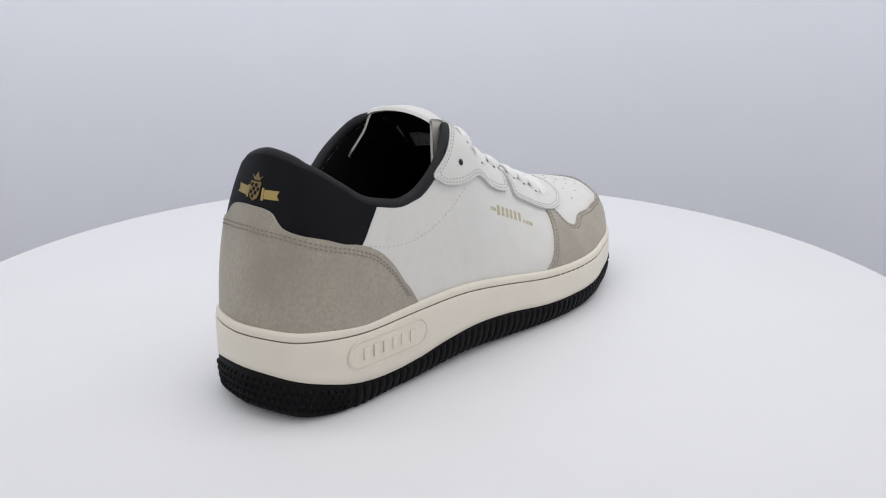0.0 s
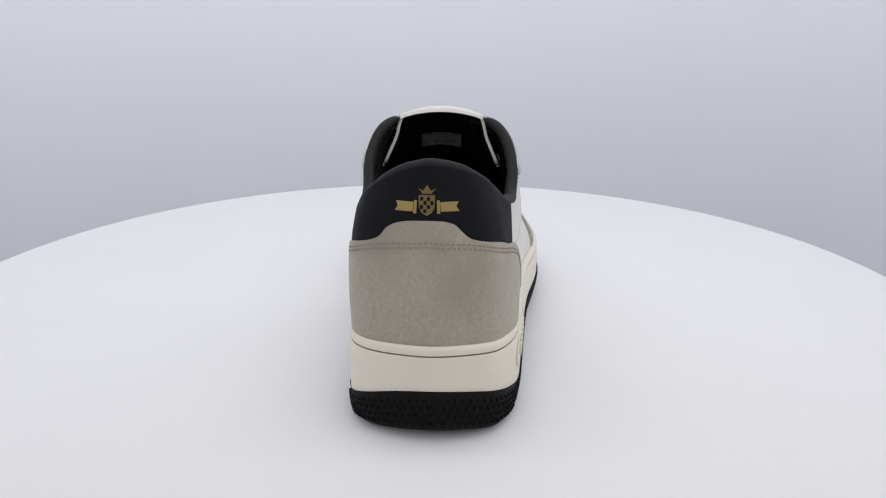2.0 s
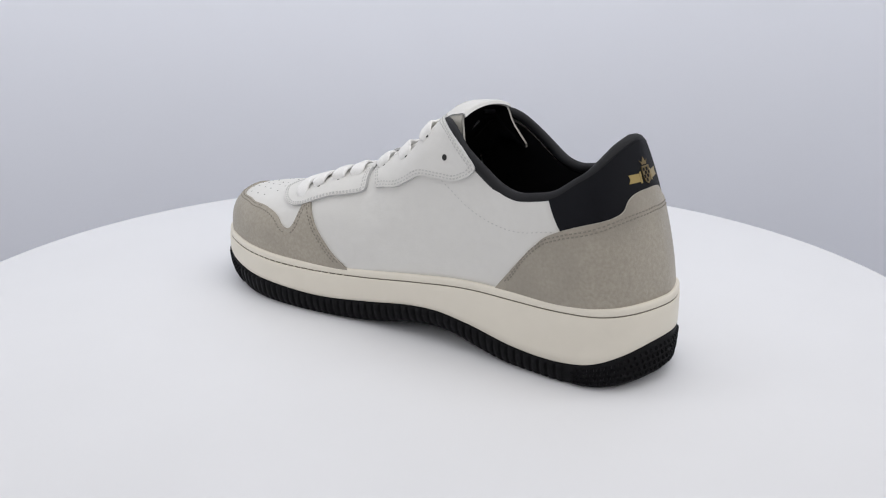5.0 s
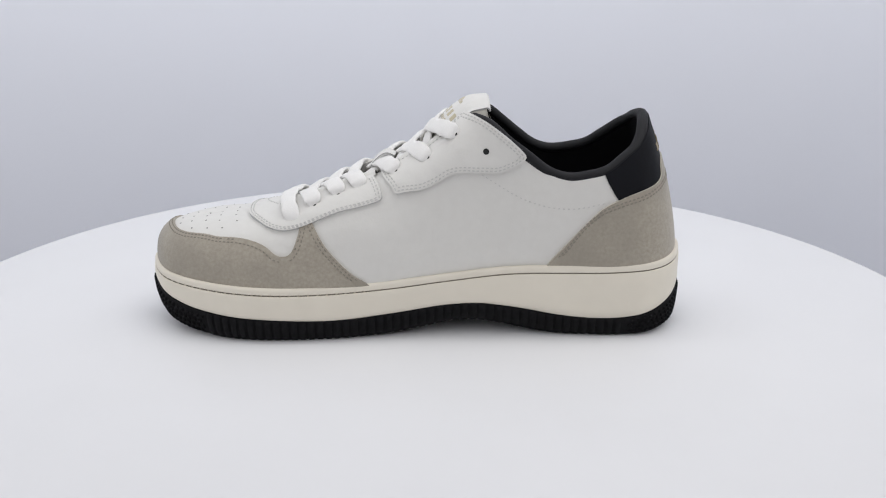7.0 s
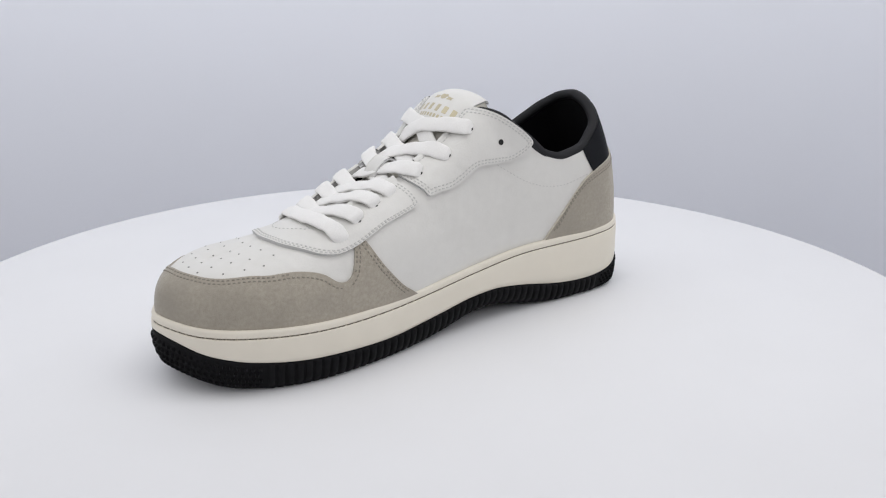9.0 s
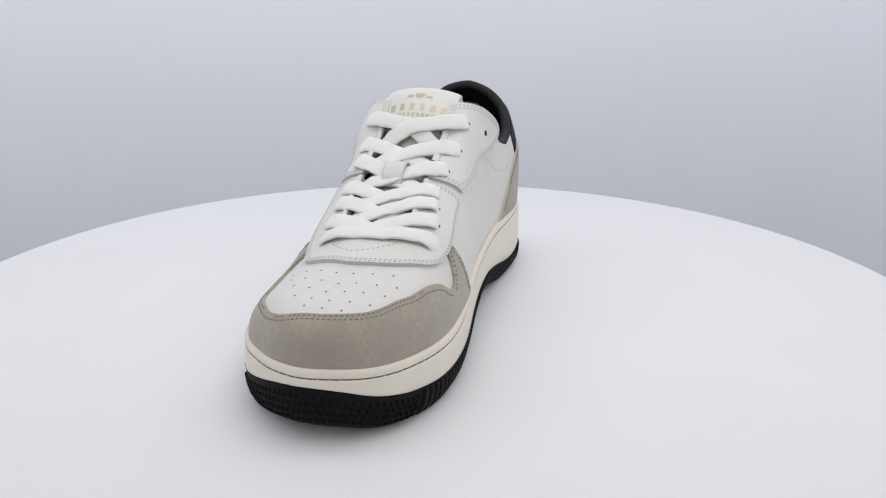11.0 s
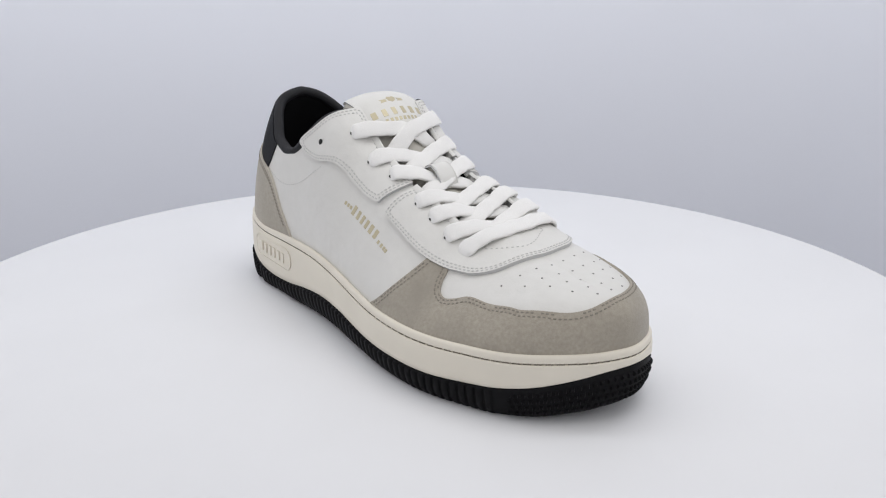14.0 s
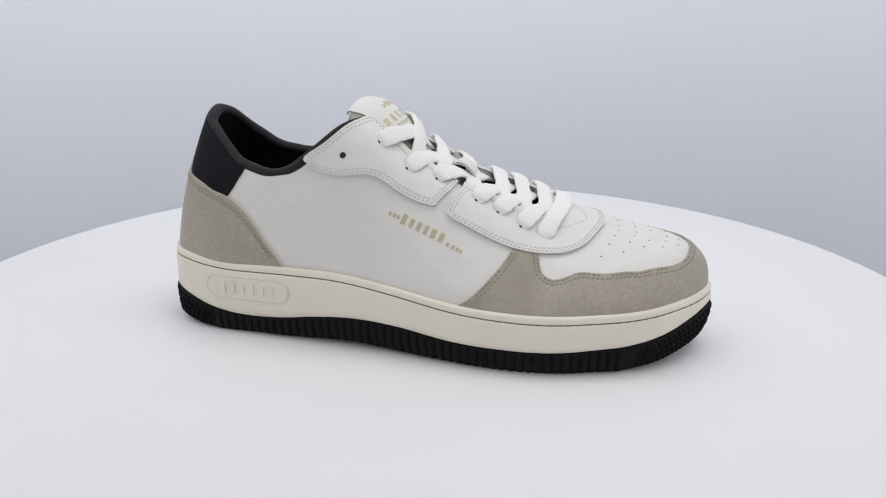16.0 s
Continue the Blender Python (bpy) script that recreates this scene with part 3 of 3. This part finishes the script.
    rim = [i * nv for i in range(nu)] + [(nu - 1) * nv + j for j in range(1, nv)] + [i * nv + nv - 1 for i in range(nu - 2, -1, -1)] + [j for j in range(nv - 2, 0, -1)]
    for p, q in zip(rim, rim[1:] + rim[:1]):
        f.append((p, q, q + k, p + k))
        idx.append(2)
    return child(name, mesh_of(name, np.vstack([front.reshape(-1, 3), back.reshape(-1, 3)]) * MM, f, mats, idx), parent, label)


TONGUE_LINE = rounded([(64, 67), (40, 76.5), (18, 86), (0, 97.5), (-8, 106), (-14, 114), (-20, 119.4), (-27, 123.4), (-36, 124.2)], 8, False)


def tongue_point(a, y, lift=0.0):
    """On the tongue: a from its foot (0) to its top edge (1)."""
    t = a * (len(TONGUE_LINE) - 1)
    k = np.arange(len(TONGUE_LINE))
    x, z = np.interp(t, k, TONGUE_LINE[:, 0]), np.interp(t, k, TONGUE_LINE[:, 1])
    d = np.array([np.interp(min(t + 1, k[-1]), k, TONGUE_LINE[:, c]) - np.interp(max(t - 1, 0), k, TONGUE_LINE[:, c]) for c in (0, 1)])
    n = np.array([d[1], -d[0]]) / np.linalg.norm(d)
    if n[1] < 0:
        n = -n
    drop = (5.0 - 1.2 * a + 4.0 * math.sin(math.pi * min(a, 1.0))) * (min(abs(y), 27.0) / 22.0)**2 + 2.5 * a * min(abs(y) / 26.0, 1.0)**8
    yr = 3.0 * (1 - a)**1.5
    over = max(abs(y) - 21.0, 0.0) * float(smooth_step(0.3, 0.85, a))          # the sides fold down into the shoe
    drop += 0.85 * over
    y -= math.copysign(0.62 * over, y)
    return np.array([x + n[0] * (lift - drop) - 0.35 * over, y + yr, z + n[1] * (lift - drop)])


grid = np.array([[tongue_point(a, y) for y in np.linspace(-1, 1, 33) * (27 + 14 * float(smooth_step(0.3, 0.85, a)))] for a in np.linspace(0, 1, 40)])
tongue = sheet(grid, 1.5, [TAUPE_TEXTILE, LINING, TAUPE_TEXTILE], "tongue", shoe, "padded taupe tongue with black lining")
grid = [[tongue_point(a, y, 1.2) for y in np.linspace(-20.6, 20.6, 17)] for a in np.linspace(0.53, 1.0, 22)]
for ang in (30, 60, 90):
    r = math.radians(ang)
    row = []
    for y in np.linspace(-20.6, 20.6, 17):
        e, o = tongue_point(1.0, y, 1.2), tongue_point(1.0, y, -0.9)
        w = (e - o) / np.linalg.norm(e - o)
        side = np.array([-w[2], 0, w[0]]) if w[2] > 0 else np.array([w[2], 0, -w[0]])
        row.append(o + (w * math.cos(r) + side * math.sin(r)) * 2.1)
    grid.append(row)
label = sheet(np.array(grid), 0.9, [LEATHER, LEATHER, EDGE], "tongue_label", tongue, "white leather tongue label with pale gold print")
label_grid = [[tongue_point(a, y, -3.6) for y in np.linspace(-10.5, 10.5, 9)] for a in np.linspace(0.46, 0.57, 7)]
sheet(np.array(label_grid), 0.5, [GREY_LABEL] * 3, "size_label", tongue, "grey woven size label")


BAR = [(-0.8, -1), (0.8, -1), (0.9, -0.8), (0.9, 0.8), (0.8, 1), (-0.8, 1), (-0.9, 0.8), (-0.9, -0.8)]     # a plain mark
WIDE = [0.95, 0.85, 0.85, 0.8, 1.0, 0.95]


def tile(name, at, half_a, half_b, thick, mat, parent, outline=None):
    """A small flat mark: at(a, b, lift) gives its place; the outline is in units of its half sizes."""
    outline = outline or [(-1, -1), (1, -1), (1, 1), (-1, 1)]
    k = len(outline)
    v = [at(a * half_a, b * half_b, thick) for a, b in outline] + [at(a * half_a, b * half_b, -0.3) for a, b in outline]
    f = [tuple(range(k))] + [(i, (i + 1) % k, (i + 1) % k + k, i + k) for i in range(k)]
    return child(name, mesh_of(name, np.array(v) * MM, f, [mat], smooth=False), parent)


for i in range(6):                                    # six marks in the place of the name on the label
    c = -14.6 + i * 5.85
    tile("mark", lambda a, b, h, c=c: tongue_point(0.69 + b, c + a, 1.2 + h), 1.7 * WIDE[i], 0.036, 0.12, PALE_GOLD, label, BAR)
for i in range(8):
    tile("mark", lambda a, b, h, c=-9.5 + i * 2.7: tongue_point(0.615 + b, c + a, 1.2 + h), 0.8, 0.014, 0.1, PALE_GOLD, label)
tile("emblem", lambda a, b, h: tongue_point(0.82 + b, a, 1.2 + h), 3.2, 0.034, 0.12, PALE_GOLD, label, [(-0.7, -0.5), (0, -1), (0.7, -0.5), (0.9, 0.4), (0.5, 0.9), (0, 0.6), (-0.5, 0.9), (-0.9, 0.4)])
for c in (-5.4, 5.4):
    tile("emblem", lambda a, b, h: tongue_point(0.81 + b, c + a, 1.2 + h), 2.1, 0.018, 0.12, PALE_GOLD, label, [(-1, -1), (-0.6, 0), (-1, 1), (1, 0.7), (0.8, 0), (1, -0.7)])

# laces: a flat band through each pair of eyelets, crossing over the throat
EYELETS_OUTER = [(65.0, -20.4), (53.2, -22.4), (41.4, -22.1), (30.2, -22.5), (10, -23.3), (-5, -26.2), (-19.3, -27.2)]
EYELETS_INNER = [(65.2, 35.2), (53.5, 33.0), (41.5, 29.4), (30, 26.9), (10.8, 25.2), (-6.4, 27.0), (-20.8, 27.2)]


def lace_band(path, normals, name, label="", width=8.8, thick=2.5, both=False):
    path = rounded(path, 10, False)
    nn = rounded(normals, 10, False)
    t = np.gradient(path, axis=0)
    t /= np.linalg.norm(t, axis=1)[:, None]
    b = np.cross(nn, t)
    b /= np.linalg.norm(b, axis=1)[:, None]
    nn = np.cross(t, b)
    s = np.linspace(0, 1, len(path))
    way = np.r_[0, np.cumsum(np.linalg.norm(np.diff(path, axis=0), axis=1))]
    u = np.clip((np.minimum(way, way[-1] - way) if both else way) / 5.5, 0, 1)
    pinch = 0.12 + 0.88 * np.sqrt(1 - (1 - u)**2)
    sides = 36
    ang = np.linspace(0, 2 * np.pi, sides, endpoint=False)
    thread = 1 + 0.10 * np.cos(ang * 18)
    ca, sa = np.sign(np.cos(ang)) * np.abs(np.cos(ang))**0.8, np.sign(np.sin(ang)) * np.abs(np.sin(ang))**0.7 * thread
    wob = 1 + 0.05 * np.sin(s * 17 + len(path)) + 0.03 * np.sin(way * 0.9 + path[0, 0])
    sag = 0.35 * np.sin(way * 0.45 + path[0, 0])                             # slight curl across the band
    P = path[:, None] + (width / 2 * pinch * wob)[:, None, None] * ca[None, :, None] * b[:, None]
    P = P + ((thick / 2 * (0.3 + 0.7 * pinch))[:, None] * sa[None, :] - sag[:, None] * ca[None, :]**2)[:, :, None] * nn[:, None]
    n = len(path)
    f = [(i * sides + j, i * sides + (j + 1) % sides, (i + 1) * sides + (j + 1) % sides, (i + 1) * sides + j) for i in range(n - 1) for j in range(sides)]
    f += [tuple(range(sides)), tuple((n - 1) * sides + j for j in reversed(range(sides)))]
    return child(name, mesh_of(name, P.reshape(-1, 3) * MM, f, [LACE]), shoe, label)


def lace_point(x, y, lift):
    z, n = form_top(x, y)
    return np.array([x, y, z]) + n * lift, n


def tongue_height(x):
    j = np.argsort(TONGUE_LINE[:, 0])
    return float(np.interp(x, TONGUE_LINE[j, 0], TONGUE_LINE[j, 1]))


def lace(start, cross, end, over):
    """From the eyelet at start over the crossing on the tongue and under the opposite eyestay at end."""
    e, n = lace_point(*start, 2.0)
    f, nf = lace_point(*end, -1.8)
    up = np.array([tongue_height(cross[0] - 3) - tongue_height(cross[0] + 3), 0, 6.0])
    up /= np.linalg.norm(up)
    c = np.array([cross[0], cross[1], tongue_height(cross[0])]) + up * (2.0 + over)
    mid_a, mid_b = e + (c - e) * 0.34 + n * 3.6, e + (c - e) * 0.68 + up * 2.4
    go = (c - e) / np.linalg.norm(c - e)
    pts = [e - go * 1.2 - n * 2.2, e + go * 0.2 - n * 0.2, e + go * 2.8 + n * 2.0, mid_a, mid_b, c, c + (f - c) * 0.5 + up * 1.0, c + (f - c) * 0.82 + up * 0.4, f, f + (f - c) * 0.10 - nf * 0.2]
    nrm = [n, n, n, n, n * 0.4 + up * 0.6, up, up, up * 0.5 + nf * 0.5, nf, nf]
    for k in range(2, 6):                             # keep clear of the eyestay below
        x, y = pts[k][0], pts[k][1]
        if abs(y - cross[1]) > 12:
            need = form_top(x, y)[0] + 4.4
            if pts[k][2] < need:
                pts[k] = np.array([x, y, need])
    lace_band(pts, nrm, "lace_segment")


first = []
(x0, y0), (x1, y1) = EYELETS_OUTER[0], EYELETS_INNER[0]
for f, lift in ((-0.045, 0.4), (0.01, 2.6), (0.09, 4.0), (0.2, 4.3), (0.5, 3.4), (0.8, 4.3), (0.91, 4.0), (0.99, 2.6), (1.045, 0.4)):
    first.append(lace_point(x0 + (x1 - x0) * f + 5.0 * math.sin(math.pi * np.clip(f, 0, 1)), y0 + (y1 - y0) * f, lift))
lace_band([p for p, _ in first], [n for _, n in first], "lace_segment", both=True)
for i in range(1, 7):
    (xo, yo), (xi, yi) = EYELETS_OUTER[i], EYELETS_INNER[i]
    yr = float(3.5 * smooth_step(15, 60, (xo + xi) / 2))
    step = 11.5 if i > 3 else 8.0
    xc = (xo + xi) / 2 + step
    lace((xo, yo), (xc - 0.5, yr), (xc + 0.55 * step + (xi - xo) / 3, yr + 18.5), 0.0)
    lace((xi, yi), (xc + 0.5, yr), (xc + 0.55 * step - (xi - xo) / 3, yr - 18.5), 1.7)

# borders of the eyestays, rolled up along the throat, with their grey lining towards the tongue
def throat_border(x0, x1, side, parent):
    rows = []
    for x in np.linspace(x0, x1, 14):
        yr = float(3.5 * smooth_step(15, 60, x))
        ease = math.sin(math.pi * np.clip((x - x0) / (x1 - x0), 0.06, 0.94))**0.3
        row = []
        for off, h in ((3.6, 1.5), (2.2, 2.3), (0.9, 2.3 + 0.9 * ease), (-0.3, 2.2 + 1.1 * ease), (-0.9, 1.4 + 0.8 * ease), (-1.1, 0.0), (-1.2, -2.0)):
            z, n = form_top(x, yr + side * (17.5 + off))
            row.append(np.array([x, yr + side * (17.5 + off), z]) + n * h)
        rows.append(row)
    P = np.array(rows)
    f = [tuple(q) if side < 0 else tuple(q[::-1]) for q in grid_faces(14, 7, False)]
    idx = [0 if k % 6 < 4 else 1 for k in range(len(f))]
    child("eyestay_border", mesh_of("eyestay_border", P.reshape(-1, 3) * MM, f, [LEATHER, GREY_LINING], idx), parent, "rolled leather border with grey lining")


for sg, fl in ((-1, flaps[0]), (1, flaps[1])):
    throat_border(-20, 9, sg, fl)
    throat_border(22, 58, sg, stay)

# leather loop that holds the laces on the tongue
spots = [lace_point(x, 0.8, h) for x, h in ((27.5, -1.4), (26.8, 0.8), (24, 3.6), (19, 5.4), (15, 4.8), (12.5, 1.2))]
grid = np.array([[p + np.array([0, y, 0]) for y in np.linspace(-5.6, 5.6, 7)] for p, _ in spots])
sheet(np.array([rounded(grid[:, j], 5, False) for j in range(7)]).transpose(1, 0, 2), 1.2, [LEATHER, LEATHER, EDGE], "lace_loop", tongue, "white leather lace loop")


# punched holes, as thin discs whose dark colour paints the shade inside them
def disc(c, n, r, mat, name, parent, sides=10, sink=0.0):
    n = n / np.linalg.norm(n)
    a = np.cross(n, (0, 0, 1.0)) if abs(n[2]) < 0.9 else np.cross(n, (1.0, 0, 0))
    a /= np.linalg.norm(a)
    b = np.cross(n, a)
    v = [c + n * 0.12 + (a * math.cos(t) + b * math.sin(t)) * r for t in np.linspace(0, 2 * np.pi, sides, endpoint=False)]
    v += [c - n * 0.5 + (a * math.cos(t) + b * math.sin(t)) * r * 0.9 for t in np.linspace(0, 2 * np.pi, sides, endpoint=False)]
    f = [tuple(range(sides))] + [(i, (i + 1) % sides, (i + 1) % sides + sides, i + sides) for i in range(sides)]
    return child(name, mesh_of(name, np.array(v) * MM, f, [mat], smooth=False), parent)


def nearest(x, y):
    side = (XX > 85)
    k = np.argmin(np.where(side, (XX - x)**2 + (YY - y)**2, 1e9))
    return FLAT[k], FLATN[k]


for row, first_y, count in ((101.3, -24.6, 7), (110.3, -20.2, 7), (118.0, -14.2, 6), (126.0, -9.1, 5), (132.3, -1.0, 3)):
    for k in range(count):
        y = first_y + 8.5 * k
        p, n = nearest(row - 0.008 * (y - 5.0)**2, y)
        disc(p, n, 0.5, PUNCHED, "perforation", vamp, 8)


def on_side(x, z, outer):
    """Point and normal on the outer or inner wall at (x, z)."""
    m = (OUTER if outer else ~OUTER).reshape(-1)
    d = np.where(m, (FLAT[:, 0] - x)**2 + (FLAT[:, 2] - z)**2, 1e9)
    k = np.argpartition(d, 6)[:6]
    w = 1 / (d[k] + 0.05)
    w /= w.sum()
    n = w @ FLATN[k]
    p = w @ FLAT[k]
    return np.array([x, p[1], z]), n / np.linalg.norm(n)


for outer, fl in ((True, flaps[0]), (False, flaps[1])):
    p, n = on_side(-35 if outer else -36, 101.6 if outer else 101, outer)
    disc(p + n * 1.95, n, 1.6, HOLE_SHADE, "eyelet_hole", fl, 16)
for outer, row in ((True, EYELETS_OUTER), (False, EYELETS_INNER)):
    for i, (x, y) in enumerate(row):
        z, n = form_top(x, y)
        disc(np.array([x, y, z]) + n * 1.95 + np.array([0, math.copysign(0.5, y), 0]), n, 1.05, HOLE_SHADE, "eyelet_hole", stay if i < 4 else flaps[0 if outer else 1], 12)

# gold marks on the outer quarter, in the place of the maker's name
A0, A1 = np.array([-12.0, 74.2]), np.array([30.0, 56.6])
along = (A1 - A0) / np.linalg.norm(A1 - A0)
upward = np.array([-along[1], along[0]])


def quarter_mark(s, w, h, base, name="mark", outline=None):
    def at(a, b, lift):
        q = A0 + along * (s + a) + upward * (base + b)
        p, n = on_side(q[0], q[1], True)
        return p + n * lift
    tile(name, at, w, h, 0.15, PALE_GOLD, bpy.data.objects["quarter"], outline)


for i, s in enumerate((9.2, 13.6, 17.6, 21.6, 25.8, 30.2)):
    quarter_mark(s, 1.45 * WIDE[i], 2.2 if i else 2.5, 0.6, outline=BAR)
for s in (1.6, 3.9, 6.0, 34.5, 37.5, 39.9, 41.8):
    quarter_mark(s, 0.75, 0.9, 0.4 if s < 8 else -1.0)


# crest on the heel panel
def on_heel(s, z, lift):
    f = np.interp(abs(s), ARC[:NU // 2], np.arange(NU // 2))
    lo, hi = int(math.floor(f)), int(math.floor(f)) + 1
    sg = 1 if s >= 0 else -1
    (p0, n0), (p1, n1) = at_height(sg * lo, z), at_height(sg * hi, z)
    w = f - lo
    return p0 + (p1 - p0) * w + (n0 + (n1 - n0) * w) * (0.7 + lift)


def heel_mark(s, z, w, h, outline=None, name="crest", lift=0.18, mat=None):
    tile(name, lambda a, b, l: on_heel(s - a, z + b, l), w, h, lift, mat or GOLD, heel_panel, outline)


heel_mark(0, 100.2, 4.7, 4.0, [(-1, 1), (-0.9, -0.2), (-0.6, -0.7), (0, -1), (0.6, -0.7), (0.9, -0.2), (1, 1)], lift=0.55, mat=BRONZE)
for i in range(4):
    for j in range(4):
        if (i + j) % 2 and abs(i - 1.5) + max(0, 1.5 - j) < 3:
            heel_mark(-2.85 + 1.9 * i, 98.0 + 1.6 * j, 0.85, 0.72, lift=0.62, mat=BLACK_LEATHER)
heel_mark(0, 105.9, 5.4, 1.1, [(-1, 1), (-0.6, -0.4), (-0.55, -1), (0.55, -1), (0.6, -0.4), (1, 1), (0.45, 0), (0, 2.2), (-0.45, 0)], mat=BRONZE)
for sg in (-1, 1):
    heel_mark(sg * 12.4, 99.6, 4.9, 1.9, [(-1, -1), (-0.72, 0), (-1, 1), (1, 1), (1, -1)] if sg > 0 else [(1, -1), (0.72, 0), (1, 1), (-1, 1), (-1, -1)])
    heel_mark(sg * 6.4, 99.6, 0.8, 2.6)


# badge on the midsole
def on_wall(s, z, lift):
    f = np.interp(s, ARC[:NU // 2], np.arange(NU // 2))
    lo = int(math.floor(f))
    p = RING[lo] + (RING[lo + 1] - RING[lo]) * (f - lo) + OUT[lo] * lift
    return np.array([p[0], p[1], z])


S0, S1 = np.interp(-115.5, RING[:200, 0], ARC[:200]), np.interp(-66.5, RING[:200, 0], ARC[:200])
mid, half, tall, zc = (S0 + S1) / 2, (S1 - S0) / 2, 6.6, 26.5
oval = []
for k in range(48):
    t = 2 * math.pi * k / 48
    oval.append((mid + math.copysign(half - tall, math.cos(t)) + tall * math.cos(t), zc + tall * math.sin(t)))
rim_path = np.array([on_wall(s, z, 0.35) for s, z in oval + oval[:1]])
inner_face = np.array([on_wall(s, z, 0.5) for s, z in [(mid + (s - mid) * 0.975, zc + (z - zc) * 0.88) for s, z in oval]])
outer_face = np.array([on_wall(s, z, 0.0) for s, z in oval])
v = np.vstack([inner_face, outer_face])
badge = child("badge", mesh_of("badge", v * MM, [tuple(range(48))] + [(i, (i + 1) % 48, (i + 1) % 48 + 48, i + 48) for i in range(48)], [CREAM], smooth=False), midsole, "raised oval cream rubber badge")
tube(rim_path, 0.38, CREAM, "badge_rim", badge, sides=6, up=(0.1, 1, 0))
for i in range(6):
    tile("raised_mark", lambda a, b, h, c=mid - 14.5 + i * 5.8: on_wall(c + a, zc + b, 0.5 + h), 1.8 * WIDE[i], 2.9, 0.55, CREAM, badge, BAR)

# ribs round the outsole, studs at toe and heel
LENGTHS = np.r_[ARC, ROUND]


def outsole_at(s, f, lift):
    """On the outsole's sidewall: s round the sole, f from its foot (0) to its top (1)."""
    k = np.interp(s % ROUND, LENGTHS, np.arange(NU + 1))
    i = int(k) % NU
    w, j = k - int(k), (int(k) + 1) % NU
    p, o = RING[i] * (1 - w) + RING[j] * w, OUT[i]
    top, low = (FOOT[i, 0] * (1 - w) + FOOT[j, 0] * w), (LOW[i, 0] * (1 - w) + LOW[j, 0] * w)
    ins = np.interp(f, [0, 0.1, 0.3, 0.6, 0.95, 1], [4.2, 2.6, 1.3, 0.5, 0.1, 0.3])
    ins += TUCK[i, 0] * np.interp(f, [0, 0.1, 0.3, 0.6, 1], [1.1, 0.8, 0.4, 0.1, 0])
    q = p - o * (ins - lift)
    return np.array([q[0], q[1], low + (top - low) * f])


s = 0.0
while s < ROUND:
    x = outsole_at(s, 0.5, 0)[0]
    if -112 < x < 112:
        verts, faces = [], []
        for f in (-0.02, 0.05, 0.35, 0.65, 0.90, 0.96):
            for a, lift in ((-1.75, -0.6), (-1.45, 1.1), (1.45, 1.1), (1.75, -0.6)):
                verts.append(outsole_at(s + a, f, lift if 0 < f < 0.95 else -0.6))
        for r in range(5):
            faces += [(r * 4 + c, r * 4 + c + 1, r * 4 + c + 5, r * 4 + c + 4) for c in range(3)]
        child("rib", mesh_of("rib", np.array(verts) * MM, faces, [RUBBER]), outsole)
    s += 4.6
verts, faces = [], []
for s in np.arange(0, ROUND, 3.3):
    x = outsole_at(s, 0.5, 0)[0]
    if -114 < x < 114:
        continue
    for r, f in enumerate((0.18, 0.38, 0.58, 0.78)):
        k = len(verts)
        o = 1.65 * (r % 2)
        for a, df, lift in ((-0.95, -0.065, 0), (0.95, -0.065, 0), (0.95, 0.065, 0), (-0.95, 0.065, 0), (-0.5, -0.03, 1.25), (0.5, -0.03, 1.25), (0.5, 0.03, 1.25), (-0.5, 0.03, 1.25)):
            verts.append(outsole_at(s + o + a, f + df, lift))
        faces += [tuple(k + j for j in q) for q in BOX]
tagged(child("studs", mesh_of("studs", np.array(verts) * MM, faces, [RUBBER], smooth=False), outsole, "small moulded studs at toe and heel"), kind="stuff")


def motions():
    axis = (0.0041, -0.0097)
    rows, turn = [], []
    for k in range(33):
        t = k * 0.5
        a = 0.32204575 * t + 0.00034863 * (t - 8.0) ** 2
        d = a + math.radians(49.0)
        rows.append((t, pose(math.cos(d) * axis[0] - math.sin(d) * axis[1], math.sin(d) * axis[0] + math.cos(d) * axis[1], 0.0, 0, 0, math.degrees(d))))
        turn.append((t, pose(0.0004, 0.0047, 0.0, 0, 0, math.degrees(a))))
    walk(shoe, rows)
    walk(table, turn)


motions()
